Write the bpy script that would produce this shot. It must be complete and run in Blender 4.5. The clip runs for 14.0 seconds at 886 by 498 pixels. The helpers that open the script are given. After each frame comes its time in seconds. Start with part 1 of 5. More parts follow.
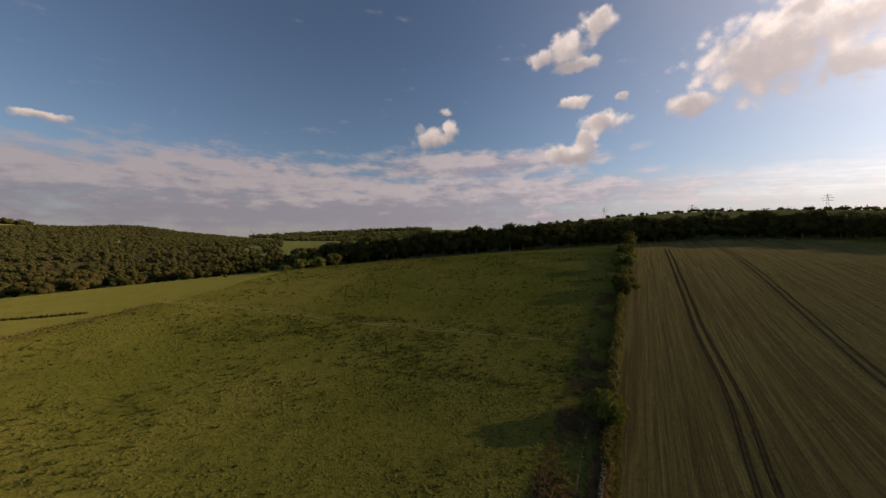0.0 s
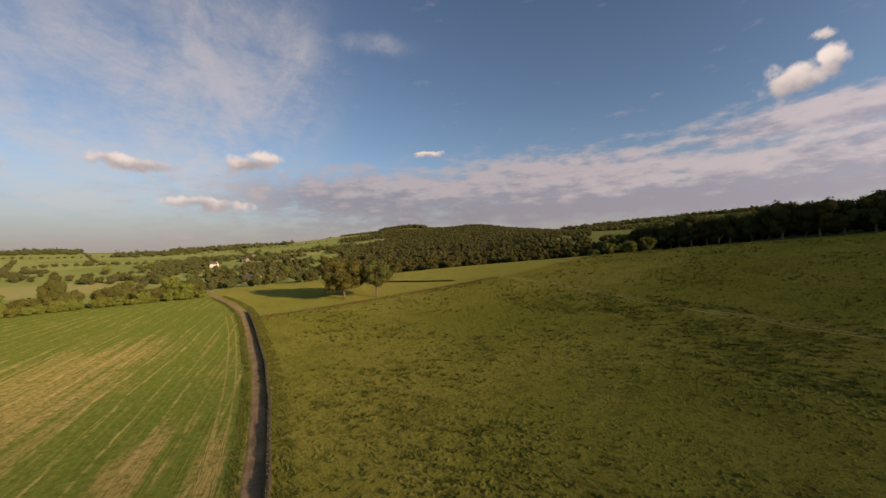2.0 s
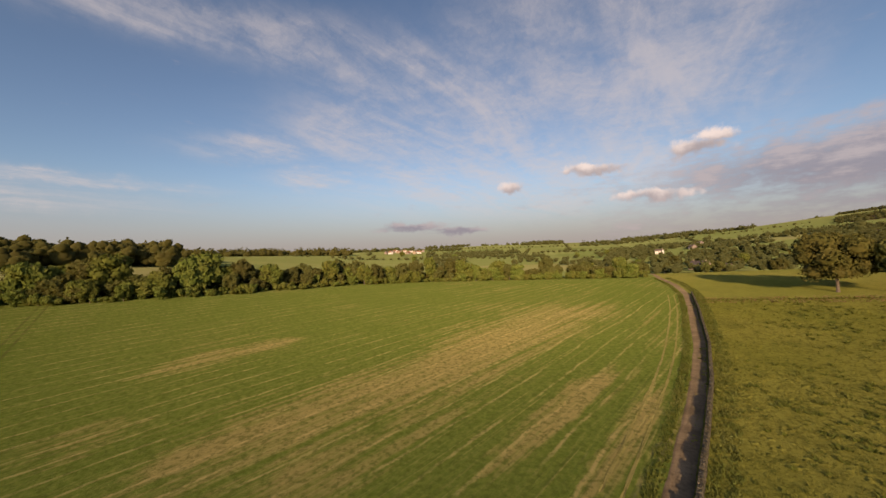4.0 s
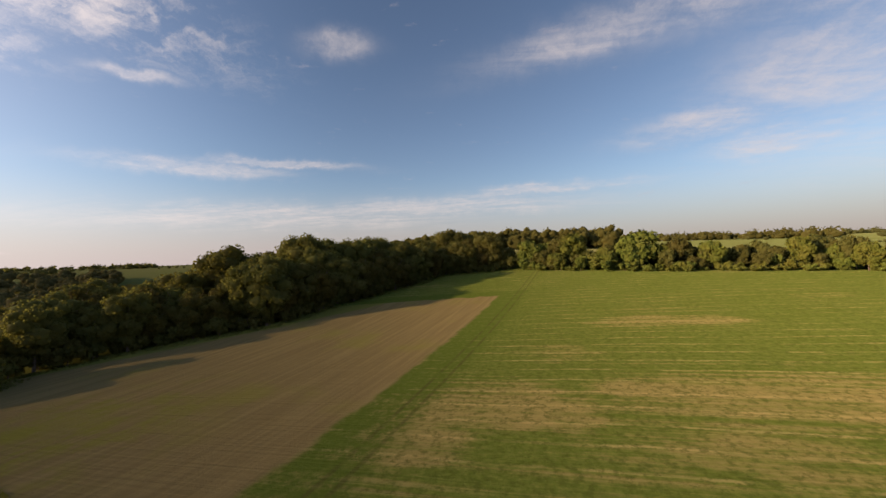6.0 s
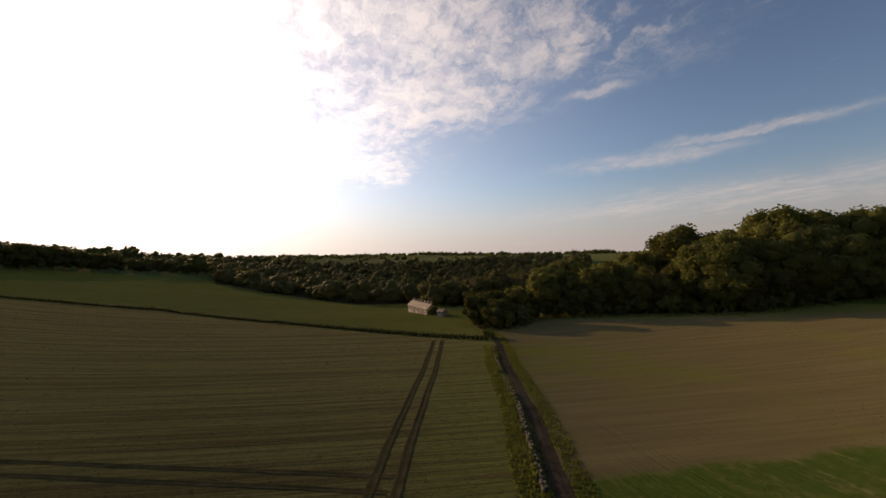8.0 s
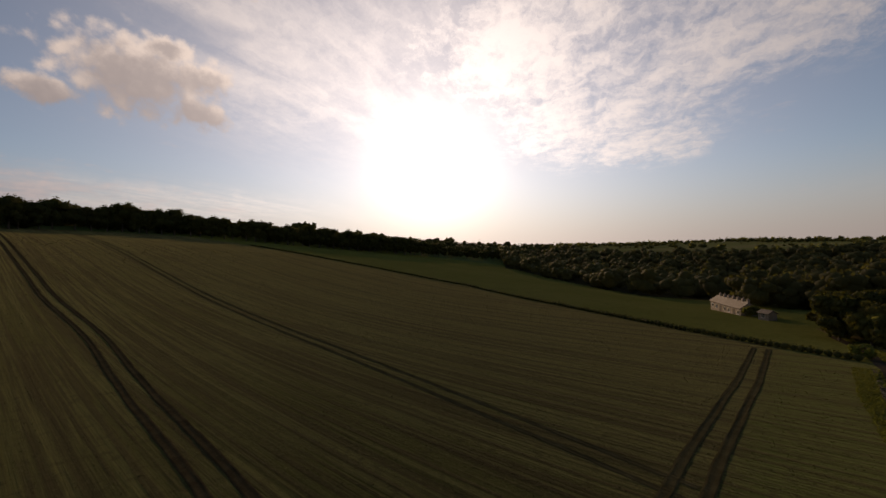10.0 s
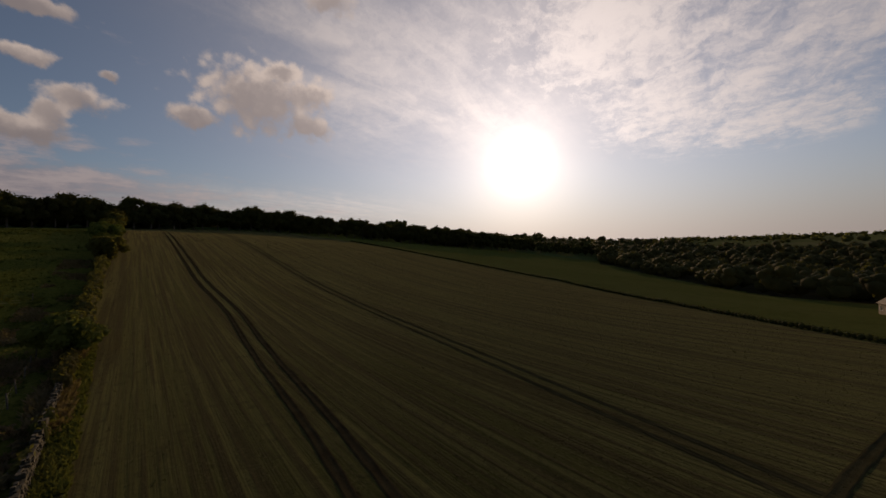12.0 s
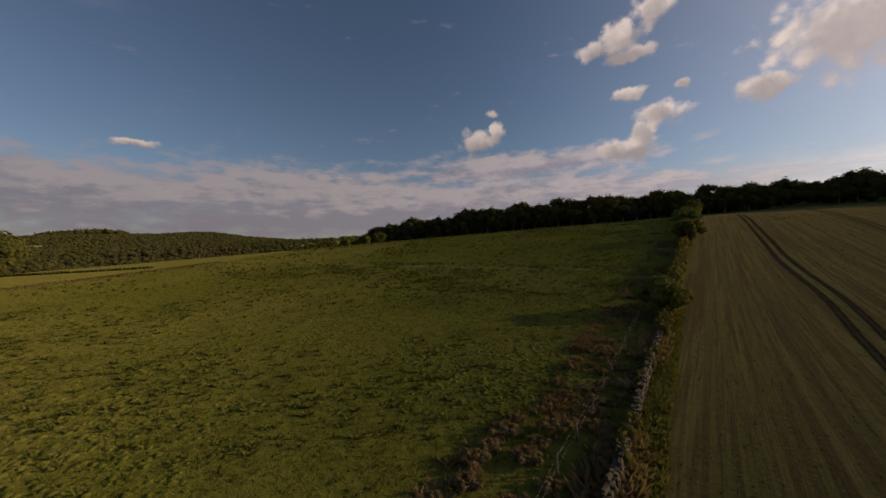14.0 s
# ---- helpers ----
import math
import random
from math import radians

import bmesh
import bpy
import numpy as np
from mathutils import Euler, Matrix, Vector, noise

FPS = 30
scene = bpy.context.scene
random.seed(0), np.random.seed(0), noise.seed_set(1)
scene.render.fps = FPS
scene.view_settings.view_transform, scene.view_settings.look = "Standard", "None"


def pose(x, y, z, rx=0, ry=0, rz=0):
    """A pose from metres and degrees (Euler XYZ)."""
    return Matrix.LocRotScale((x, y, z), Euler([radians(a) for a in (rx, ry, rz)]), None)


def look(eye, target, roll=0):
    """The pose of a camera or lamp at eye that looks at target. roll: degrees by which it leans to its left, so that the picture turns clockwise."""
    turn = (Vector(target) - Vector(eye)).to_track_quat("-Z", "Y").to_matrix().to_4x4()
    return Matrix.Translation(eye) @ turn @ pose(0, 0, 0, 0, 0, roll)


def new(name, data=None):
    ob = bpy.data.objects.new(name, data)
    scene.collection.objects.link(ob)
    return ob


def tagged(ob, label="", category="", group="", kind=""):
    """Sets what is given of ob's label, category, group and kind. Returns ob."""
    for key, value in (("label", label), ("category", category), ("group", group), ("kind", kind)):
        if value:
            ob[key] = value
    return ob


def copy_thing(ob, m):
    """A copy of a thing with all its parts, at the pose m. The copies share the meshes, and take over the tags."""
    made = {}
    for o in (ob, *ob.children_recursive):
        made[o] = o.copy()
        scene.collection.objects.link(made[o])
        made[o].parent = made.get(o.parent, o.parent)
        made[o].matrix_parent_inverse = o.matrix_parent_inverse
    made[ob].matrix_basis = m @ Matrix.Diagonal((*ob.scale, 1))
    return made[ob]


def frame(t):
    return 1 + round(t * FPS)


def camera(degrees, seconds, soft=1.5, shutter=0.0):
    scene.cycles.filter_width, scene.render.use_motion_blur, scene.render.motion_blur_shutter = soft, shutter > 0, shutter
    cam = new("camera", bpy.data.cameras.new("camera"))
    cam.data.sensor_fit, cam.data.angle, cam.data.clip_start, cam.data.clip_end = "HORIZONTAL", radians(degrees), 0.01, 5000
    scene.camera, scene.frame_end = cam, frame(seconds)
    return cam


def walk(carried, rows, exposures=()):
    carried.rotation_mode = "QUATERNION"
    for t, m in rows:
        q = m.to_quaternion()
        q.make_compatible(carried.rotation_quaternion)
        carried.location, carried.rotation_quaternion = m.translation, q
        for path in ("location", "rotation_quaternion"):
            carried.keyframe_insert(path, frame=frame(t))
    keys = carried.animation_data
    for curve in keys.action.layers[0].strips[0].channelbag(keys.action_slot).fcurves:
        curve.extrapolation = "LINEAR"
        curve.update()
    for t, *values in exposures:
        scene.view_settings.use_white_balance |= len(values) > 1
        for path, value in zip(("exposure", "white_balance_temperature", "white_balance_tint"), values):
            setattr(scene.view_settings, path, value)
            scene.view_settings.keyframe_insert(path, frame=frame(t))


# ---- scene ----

# ---------------------------------------------------------------- camera
cam = camera(101.5, 14.0)


def aim(x, y, z, yaw, pitch, roll):
    """Camera pose from heading (left of +y), pitch and roll in degrees."""
    a, b = radians(yaw), radians(pitch)
    ahead = Vector((-math.sin(a) * math.cos(b), math.cos(a) * math.cos(b), math.sin(b)))
    return look((x, y, z), Vector((x, y, z)) + 100 * ahead, roll)


PATH = [
    (0.0, aim(0.00, 0.00, 28.00, 0.00, 0.22, -0.69)),
    (0.5, aim(-0.14, -0.08, 26.96, 5.35, 0.10, -0.83)),
    (1.0, aim(-0.17, -0.05, 25.97, 19.03, -0.07, -1.11)),
    (1.5, aim(-0.13, -0.13, 24.99, 34.12, -0.12, -1.46)),
    (2.0, aim(-0.06, -0.14, 24.19, 46.16, -0.14, -1.80)),
    (2.5, aim(0.16, -0.25, 23.36, 62.04, -0.02, -2.16)),
    (3.0, aim(0.34, -0.16, 22.53, 79.46, 0.22, -2.40)),
    (3.2, aim(0.44, -0.10, 22.18, 85.59, 0.35, -2.46)),
    (5.3, aim(1.66, 2.56, 18.25, 149.49, 1.25, -2.37)),
    (5.5, aim(1.75, 2.54, 17.92, 155.99, 1.33, -2.35)),
    (6.0, aim(1.75, 2.44, 17.04, 171.70, 1.52, -2.26)),
    (6.5, aim(1.83, 2.35, 16.30, 187.80, 1.69, -2.19)),
    (7.0, aim(1.98, 2.50, 15.66, 206.44, 1.84, -1.92)),
    (7.5, aim(2.03, 2.42, 15.19, 222.73, 1.88, -1.70)),
    (8.0, aim(2.18, 2.36, 14.85, 235.44, 1.76, -1.48)),
    (8.5, aim(2.10, 2.57, 14.61, 247.67, 1.60, -1.23)),
    (9.0, aim(2.17, 2.83, 14.44, 260.15, 1.35, -1.10)),
    (9.2, aim(2.21, 2.86, 14.32, 264.87, 1.25, -1.07)),
    (11.3, aim(2.42, 2.99, 12.91, 282.25, 0.66, -1.15)),
    (11.5, aim(2.43, 3.09, 12.77, 282.41, 0.60, -1.20)),
    (12.0, aim(2.50, 3.50, 12.38, 290.87, 0.66, -1.19)),
    (12.5, aim(2.74, 4.17, 11.84, 305.54, 0.56, -1.55)),
    (13.0, aim(2.67, 4.40, 11.39, 325.15, 0.63, -1.97)),
    (13.5, aim(2.59, 4.50, 11.03, 348.75, 0.87, -1.99)),
    (14.0, aim(2.63, 4.61, 10.71, 367.71, 0.93, -1.92)),
]
EXPOSURES = [
    (0, 0.14, 7450, 21), (1.5, 0.35, 7400, 20), (3, 0.46, 7500, 22), (5.5, 0.60, 7600, 23), (6.5, 0.80, 7600, 22), (7.5, 0.50, 7700, 22),
    (9, -0.10, 8000, 22), (11.5, -0.74, 7750, 22), (12.5, -0.92, 7700, 22), (13.4, -0.98, 7650, 23), (14, -0.22, 7550, 21),
]
walk(cam, PATH, EXPOSURES)

# ---------------------------------------------------------------- sky and sun
SUN_AZ, SUN_EL = -81.5, 13.5  # heading left of +y, height, degrees


def heading(az, el=0.0):
    a, b = radians(az), radians(el)
    return Vector((-math.sin(a) * math.cos(b), math.cos(a) * math.cos(b), math.sin(b)))


SUN_DIR = heading(SUN_AZ, SUN_EL)
sun = new("sun", bpy.data.lights.new("sun", "SUN"))
sun.data.energy, sun.data.angle, sun.data.color = 4.4, radians(0.6), (1.0, 0.75, 0.45)
sun.matrix_world = look(SUN_DIR * 300, (0, 0, 0))


class Nodes:
    """Short hand for building a node tree."""

    def __init__(self, tree):
        self.tree = tree
        tree.nodes.clear()

    def add(self, kind, operation=None, data=None, blend=None, feature=None):
        n = self.tree.nodes.new(kind)
        if operation:
            n.operation = operation
        if data:
            n.data_type = data
        if blend:
            n.blend_type = blend
        if feature:
            n.feature = feature
        return n

    def put(self, socket, value):
        if isinstance(value, bpy.types.NodeSocket):
            self.tree.links.new(value, socket)
        elif value is not None:
            if isinstance(value, tuple) and len(value) == 3 and socket.type == "RGBA":
                value = (*value, 1.0)
            socket.default_value = value

    def math(self, op, a, b=None, c=None, clamp=False):
        n = self.add("ShaderNodeMath", op)
        n.use_clamp = clamp
        for s, v in zip(n.inputs, (a, b, c)):
            self.put(s, v)
        return n.outputs[0]

    def vec(self, op, a, b=None, scale=None):
        n = self.add("ShaderNodeVectorMath", op)
        self.put(n.inputs[0], a)
        if b is not None:
            self.put(n.inputs[1], b)
        if scale is not None:
            self.put(n.inputs["Scale"], scale)
        return n.outputs["Value"] if op in ("DOT_PRODUCT", "LENGTH", "DISTANCE") else n.outputs[0]

    def noise(self, v, scale, detail=4.0, rough=0.55, distort=0.0):
        n = self.add("ShaderNodeTexNoise")
        self.put(n.inputs["Vector"], v)
        n.inputs["Scale"].default_value, n.inputs["Detail"].default_value = scale, detail
        n.inputs["Roughness"].default_value, n.inputs["Distortion"].default_value = rough, distort
        return n.outputs["Fac"]

    def smooth(self, v, lo, hi, a=0.0, b=1.0):
        n = self.add("ShaderNodeMapRange")
        n.interpolation_type = "SMOOTHSTEP"
        for s, x in zip(n.inputs, (v, lo, hi, a, b)):
            self.put(s, x)
        return n.outputs[0]

    def mix(self, fac, a, b, blend="MIX"):
        n = self.add("ShaderNodeMix", data="RGBA", blend=blend)
        self.put(n.inputs[0], fac)
        self.put(n.inputs[6], a)
        self.put(n.inputs[7], b)
        return n.outputs[2]


# cumulus heaps: heading, height, half width, half height in degrees
HEAPS = [
    (-42.0, 21.6, 7.2, 4.6), (-48.4, 22.6, 4.2, 2.8), (-49.0, 18.4, 3.2, 1.9), (-34.8, 18.2, 2.6, 1.8), (-45.5, 24.8, 3.4, 1.7), (-16.0, 27.0, 2.4, 1.2), (-19.2, 27.6, 3.0, 2.2), (-23.6, 29.6, 2.2, 1.8),
    (-20.5, 25.6, 3.6, 1.0), (-20.3, 20.6, 2.7, 0.9), (-26.7, 20.7, 1.0, 0.7), (-24, 17.6, 3.0, 1.4), (1.9, 17.0, 2.6, 1.8), (-1.2, 18.2, 1.3, 1.6), (-0.5, 20.9, 0.9, 0.7),
    (-21.5, 15.2, 2.0, 2.0), (-19, 13.6, 4.0, 1.4), (-52.4, 34.5, 3.4, 2.2), (47.9, 14.6, 2.2, 0.5), (74.0, 12.2, 3.6, 1.3), (79, 6.8, 4.6, 1.0), (98, 9.8, 1.8, 1.1), (86.5, 11.3, 5.0, 0.9), (72, 13.2, 3.0, 0.9),
]
# long flat banks and streaks
BANKS = [
    (-4, 13.0, 17, 1.9), (30, 9.5, 26, 4.0), (55, 8.6, 22, 3.8), (-6, 8.6, 30, 2.8), (18, 6.0, 44, 2.6), (114, 4.3, 4.5, 0.6), (107, 3.5, 4, 0.6),
]
# thin high veils, combed along the wind
VEILS = [
    (82, 27, 8, 15), (80, 16, 6, 6), (71, 24, 6, 8), (96, 27, 9, 8), (108, 22, 12, 7), (121, 19, 9, 4), (104, 13, 16, 5), (92, 10, 14, 4), (56, 29.3, 3.5, 0.9),
    (143, 29.2, 13, 1.9), (129, 29.6, 10, 2.6), (116, 26, 9, 4.5), (106, 17, 13, 5), (122, 19.5, 7, 2.0), (114, 14.6, 6, 2.4), (136, 15.6, 6, 1.4), (128, 12.2, 5, 1.6),
    (-173, 30.5, 3.2, 1.2), (172, 8.2, 16, 1.1), (-154, 13.2, 8, 0.8), (-165, 14.5, 8, 0.5), (156, 10, 10, 0.6), (-148, 23, 3, 0.5),
    (-72, 28, 16, 9), (-60, 24, 9, 6), (-52, 33, 10, 4), (-40, 7.4, 16, 1.6), (-165, 7.0, 18, 1.4),
]
# the broken sheet of high cloud round the sun
SHEET = [(-121, 33, 29, 6.5), (-117, 25, 18, 6.0), (-107, 19, 14, 6.0), (-92, 29, 17, 8), (-112, 14.6, 8, 3.0)]


def make_world():
    world = bpy.data.worlds.new("sky")
    scene.world = world
    world.use_nodes = True
    n = Nodes(world.node_tree)
    way = n.add("ShaderNodeTexCoord").outputs["Generated"]
    sky = n.add("ShaderNodeTexSky")
    sky.sky_type, sky.sun_disc, sky.sun_elevation = "NISHITA", False, radians(SUN_EL)
    sky.sun_rotation = math.atan2(SUN_DIR.x, SUN_DIR.y)
    sky.altitude, sky.air_density, sky.dust_density, sky.ozone_density = 150.0, 1.0, 0.12, 1.6
    up = n.vec("DOT_PRODUCT", way, (0.0, 0.0, 1.0))
    grain = n.add("ShaderNodeTexNoise")
    n.put(grain.inputs["Vector"], way)
    grain.inputs["Scale"].default_value, grain.inputs["Detail"].default_value, grain.inputs["Roughness"].default_value = 14.0, 6.0, 0.6
    fine = grain.outputs["Fac"]
    bent = n.vec("ADD", way, n.vec("SCALE", n.vec("SUBTRACT", grain.outputs["Color"], (0.5, 0.5, 0.5)), scale=0.05))

    def blobs(rows, power):
        total, tall = None, None
        for az, el, w, h in rows:
            c = heading(az, el)
            side = Vector((math.cos(radians(az)), math.sin(radians(az)), 0))
            over = side.cross(c)
            a = n.math("DIVIDE", n.vec("DOT_PRODUCT", bent, tuple(side)), math.sin(radians(w)))
            b = n.math("DIVIDE", n.vec("DOT_PRODUCT", bent, tuple(over)), math.sin(radians(h)))
            d = n.math("ADD", n.math("MULTIPLY", a, a), n.math("MULTIPLY", b, b))
            front = n.math("GREATER_THAN", n.vec("DOT_PRODUCT", way, tuple(c)), 0.3)
            v = n.math("MULTIPLY", front, n.math("POWER", 2.718, n.math("MULTIPLY", d, -power)))
            lift = n.math("MULTIPLY", v, b)
            total = v if total is None else n.math("MAXIMUM", total, v)
            tall = lift if tall is None else n.math("ADD", tall, lift)
        return total, tall

    heap, lift = blobs(HEAPS, 0.75)
    bank, bank_lift = blobs(BANKS, 0.8)
    veil, _ = blobs(VEILS, 0.9)
    sheet, _ = blobs(SHEET, 0.9)
    cells = n.add("ShaderNodeTexVoronoi", feature="SMOOTH_F1")
    n.put(cells.inputs["Vector"], n.vec("ADD", way, n.vec("SCALE", n.vec("SUBTRACT", grain.outputs["Color"], (0.5, 0.5, 0.5)), scale=0.03)))
    cells.inputs["Scale"].default_value, cells.inputs["Smoothness"].default_value = 30.0, 0.35
    rounds = n.math("SUBTRACT", 1.0, n.math("MULTIPLY", cells.outputs["Distance"], 1.1))
    billow = n.math("ADD", n.math("MULTIPLY", n.noise(way, 30.0, 6.0, 0.62), 0.55), n.math("MULTIPLY", rounds, 0.45))
    heap_mask = n.smooth(n.math("ADD", heap, n.math("ADD", n.math("MULTIPLY", n.math("SUBTRACT", billow, 0.5), 1.05), n.math("MULTIPLY", n.math("SUBTRACT", n.noise(way, 70.0, 3.0, 0.5), 0.5), 0.35))), 0.34, 0.80)
    heap_mask = n.math("MULTIPLY", heap_mask, n.smooth(heap, 0.12, 0.32))
    flat = n.vec("MULTIPLY", way, (6.0, 6.0, 26.0))
    roll = n.math("ADD", n.math("MULTIPLY", n.noise(flat, 1.6, 6.0, 0.62), 0.6), n.math("MULTIPLY", n.noise(n.vec("MULTIPLY", way, (1.0, 1.0, 2.2)), 17.0, 5.0, 0.6), 0.4))
    bank_mask = n.smooth(n.math("ADD", bank, n.math("MULTIPLY", n.math("SUBTRACT", roll, 0.5), 2.0)), 0.16, 0.80, 0.0, 0.85)
    # cirrus: the dome laid on a high plane and combed along the wind
    plane = n.vec("SCALE", way, scale=n.math("DIVIDE", 1.0, n.math("MAXIMUM", n.math("ADD", up, 0.08), 0.05)))
    wind, cross = heading(76), heading(-14)
    lay = n.add("ShaderNodeCombineXYZ")
    n.put(lay.inputs[0], n.math("MULTIPLY", n.vec("DOT_PRODUCT", plane, tuple(wind)), 0.5))
    n.put(lay.inputs[1], n.math("MULTIPLY", n.vec("DOT_PRODUCT", plane, tuple(cross)), 1.75))
    comb = n.noise(lay.outputs[0], 1.5, 7.0, 0.60, 0.7)
    puff = n.noise(n.vec("ADD", plane, n.vec("SCALE", n.vec("SUBTRACT", grain.outputs["Color"], (0.5, 0.5, 0.5)), scale=0.25)), 8.0, 6.0, 0.66)
    thread = n.math("ADD", n.math("MULTIPLY", comb, 0.66), n.math("MULTIPLY", puff, 0.34))
    veil_mask = n.math("MULTIPLY", n.smooth(thread, 0.34, 0.68, 0.12, 1.0), n.math("MINIMUM", n.math("MULTIPLY", veil, 1.1), 0.62))
    ripple = n.math("ADD", n.math("MULTIPLY", comb, 0.45), n.math("MULTIPLY", puff, 0.55))
    sheet_mask = n.math("MULTIPLY", n.smooth(n.math("ADD", ripple, n.math("MULTIPLY", n.math("SUBTRACT", sheet, 0.5), 0.22)), 0.40, 0.68), n.smooth(sheet, 0.10, 0.55, 0.0, 0.72))
    veil_mask = n.math("MAXIMUM", veil_mask, sheet_mask)
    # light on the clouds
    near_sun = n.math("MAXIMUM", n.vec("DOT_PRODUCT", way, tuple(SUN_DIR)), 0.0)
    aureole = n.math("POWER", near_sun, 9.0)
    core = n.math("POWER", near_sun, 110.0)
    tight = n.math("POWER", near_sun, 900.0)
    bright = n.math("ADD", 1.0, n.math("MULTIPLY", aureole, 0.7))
    shade = n.smooth(n.math("ADD", lift, n.math("MULTIPLY", n.math("SUBTRACT", billow, 0.5), 1.3)), -0.8, 0.7)
    deep = n.smooth(n.math("ADD", heap, n.math("MULTIPLY", n.math("SUBTRACT", n.noise(way, 22.0, 5.0, 0.6), 0.5), 1.1)), 0.55, 1.05)
    behind = n.smooth(n.vec("DOT_PRODUCT", way, tuple(SUN_DIR)), 0.1, 0.8)
    shade = n.math("MULTIPLY", shade, n.math("SUBTRACT", 1.0, n.math("MULTIPLY", n.math("MULTIPLY", deep, behind), 0.85)))
    heap_col = n.mix(shade, (4.0, 3.95, 4.3), (8.8, 8.4, 8.2))
    bank_shade = n.smooth(n.math("ADD", bank_lift, n.math("MULTIPLY", n.math("SUBTRACT", roll, 0.5), 6.5)), -0.5, 0.9)
    bank_col = n.mix(bank_shade, (3.5, 3.55, 4.4), (6.0, 5.7, 6.1))
    veil_col = n.vec("SCALE", (6.4, 6.45, 6.6), scale=n.math("ADD", 1.0, n.math("MULTIPLY", n.math("POWER", near_sun, 4.0), 0.9)))
    toward = n.smooth(n.vec("DOT_PRODUCT", way, tuple(SUN_DIR)), -0.9, 0.7, 0.80, 1.08)
    low = n.smooth(up, 0.0, 0.22, 1.0, 0.0)
    blue = n.vec("MULTIPLY", sky.outputs[0], (0.98, 1.15, 1.31))
    blue = n.vec("SCALE", blue, scale=n.smooth(up, 0.25, 0.65, 1.08, 1.0))
    base = n.mix(n.math("MULTIPLY", low, 0.92), blue, n.vec("SCALE", (4.0, 3.9, 4.3), scale=toward))
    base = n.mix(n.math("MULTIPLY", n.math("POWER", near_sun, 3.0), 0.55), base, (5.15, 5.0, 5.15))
    c = n.mix(veil_mask, base, veil_col)
    c = n.mix(bank_mask, c, n.vec("SCALE", bank_col, scale=toward))
    c = n.mix(heap_mask, c, heap_col)
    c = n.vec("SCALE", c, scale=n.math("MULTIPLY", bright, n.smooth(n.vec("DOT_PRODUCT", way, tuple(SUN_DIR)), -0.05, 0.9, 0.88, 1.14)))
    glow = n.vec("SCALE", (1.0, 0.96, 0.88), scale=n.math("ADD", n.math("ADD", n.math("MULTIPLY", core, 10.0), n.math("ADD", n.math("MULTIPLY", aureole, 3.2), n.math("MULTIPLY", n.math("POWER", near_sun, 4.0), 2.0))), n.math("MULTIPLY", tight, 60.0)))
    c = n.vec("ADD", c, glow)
    bg = n.add("ShaderNodeBackground")
    n.put(bg.inputs["Color"], c)
    bg.inputs["Strength"].default_value = 0.075
    n.put(n.add("ShaderNodeOutputWorld").inputs[0], bg.outputs[0])


make_world()

# ---------------------------------------------------------------- the lie of the land
# rings of broad swells: distance, breadth, heights anticlockwise from +y
RINGS = [
    (0, 70, [-0.8]),
    (110, 75, [-2.6, -7.3, -0.4, -4.4, -1.3, -5.3]),
    (215, 100, [7.3, 11.2, 4.6, 3.1, 5.9, -2.6, -2.8, 3.9]),
    (400, 170, [-4.2, -15.0, -6.6, -11.0, 14.0, -7.0, -24.3, -4.2, 1.1]),
    (800, 330, [18.7, 20.9, -7.5, 1.4, 20.7, 7.7, 7.1, 0.1, 7.0, 64.4]),
    (1600, 430, [7.1, -17.2, 65.0, 38.6, -7.8, 30.5, 2.8, 19.7, 15.7, 7.9, 2.4, 9.9, 19.0, 10.1, 15.4, 20.8, 28.5, 28.9]),
    (2900, 800, [143.4, 69.0, 54.8, 30.8, 27.5, 33.1, 35.5, 38.3, 23.5, 19.5, 28.8, 35.7, 29.4, 61.3]),
]
SWELLS = []
for far, broad, heights in RINGS:
    for k, high in enumerate(heights):
        a = 2 * math.pi * k / len(heights)
        SWELLS.append((-far * math.sin(a), far * math.cos(a), broad, high))
# single hills and hollows: heading, distance, breadth, height
for az, far, broad, high in [(52, 1950, 120, 30), (47, 1560, 75, -15), (41, 1540, 85, 8), (29, 1650, 110, -20), (34.5, 1600, 70, -8), (20, 2520, 200, 8), (8, 2600, 250, 8),
                             (-134, 1560, 130, -20), (-142, 1600, 120, -10)]:
    SWELLS.append((-far * math.sin(math.radians(az)), far * math.cos(math.radians(az)), broad, high))
SWELL = np.array(SWELLS)


def lie(x, y):
    """Height of the ground at arrays x, y."""
    x, y = np.asarray(x, float), np.asarray(y, float)
    z = np.zeros(np.broadcast(x, y).shape)
    for cx, cy, broad, high in SWELL:
        z = z + high * np.exp(-((x - cx) ** 2 + (y - cy) ** 2) / (2 * broad * broad))
    return z


def ground(x, y):
    return float(lie(x, y))


LANE = [(-420, 92), (-330, 70), (-250, 46), (-186, 38), (-158, 37.5), (-136, 35.5), (-112, 30.5), (-78, 22.5), (-59, 17), (-44, 12), (-31, 7.5),
        (-16, 2.5), (-4, -2.5), (8, -10), (18, -18), (30, -28), (45, -39), (57, -49), (70, -58), (86, -66)]
HEDGE = [(-6, -4), (1.5, 9.5), (7, 20), (13, 32), (19, 43.5), (28.5, 62), (62, 126), (97, 192), (120, 232)]
EAST_HEDGE = [(63, -50.5), (72, -46), (106, -32), (128, -21.5), (152, -5), (177, 13), (196, 46), (207, 72), (222, 126), (232, 165)]
WEST_EDGE = [(-57, -155), (-85, -129), (-110, -110), (-137, -96), (-166, -70), (-186, -38), (-194, -5), (-191, 33)]
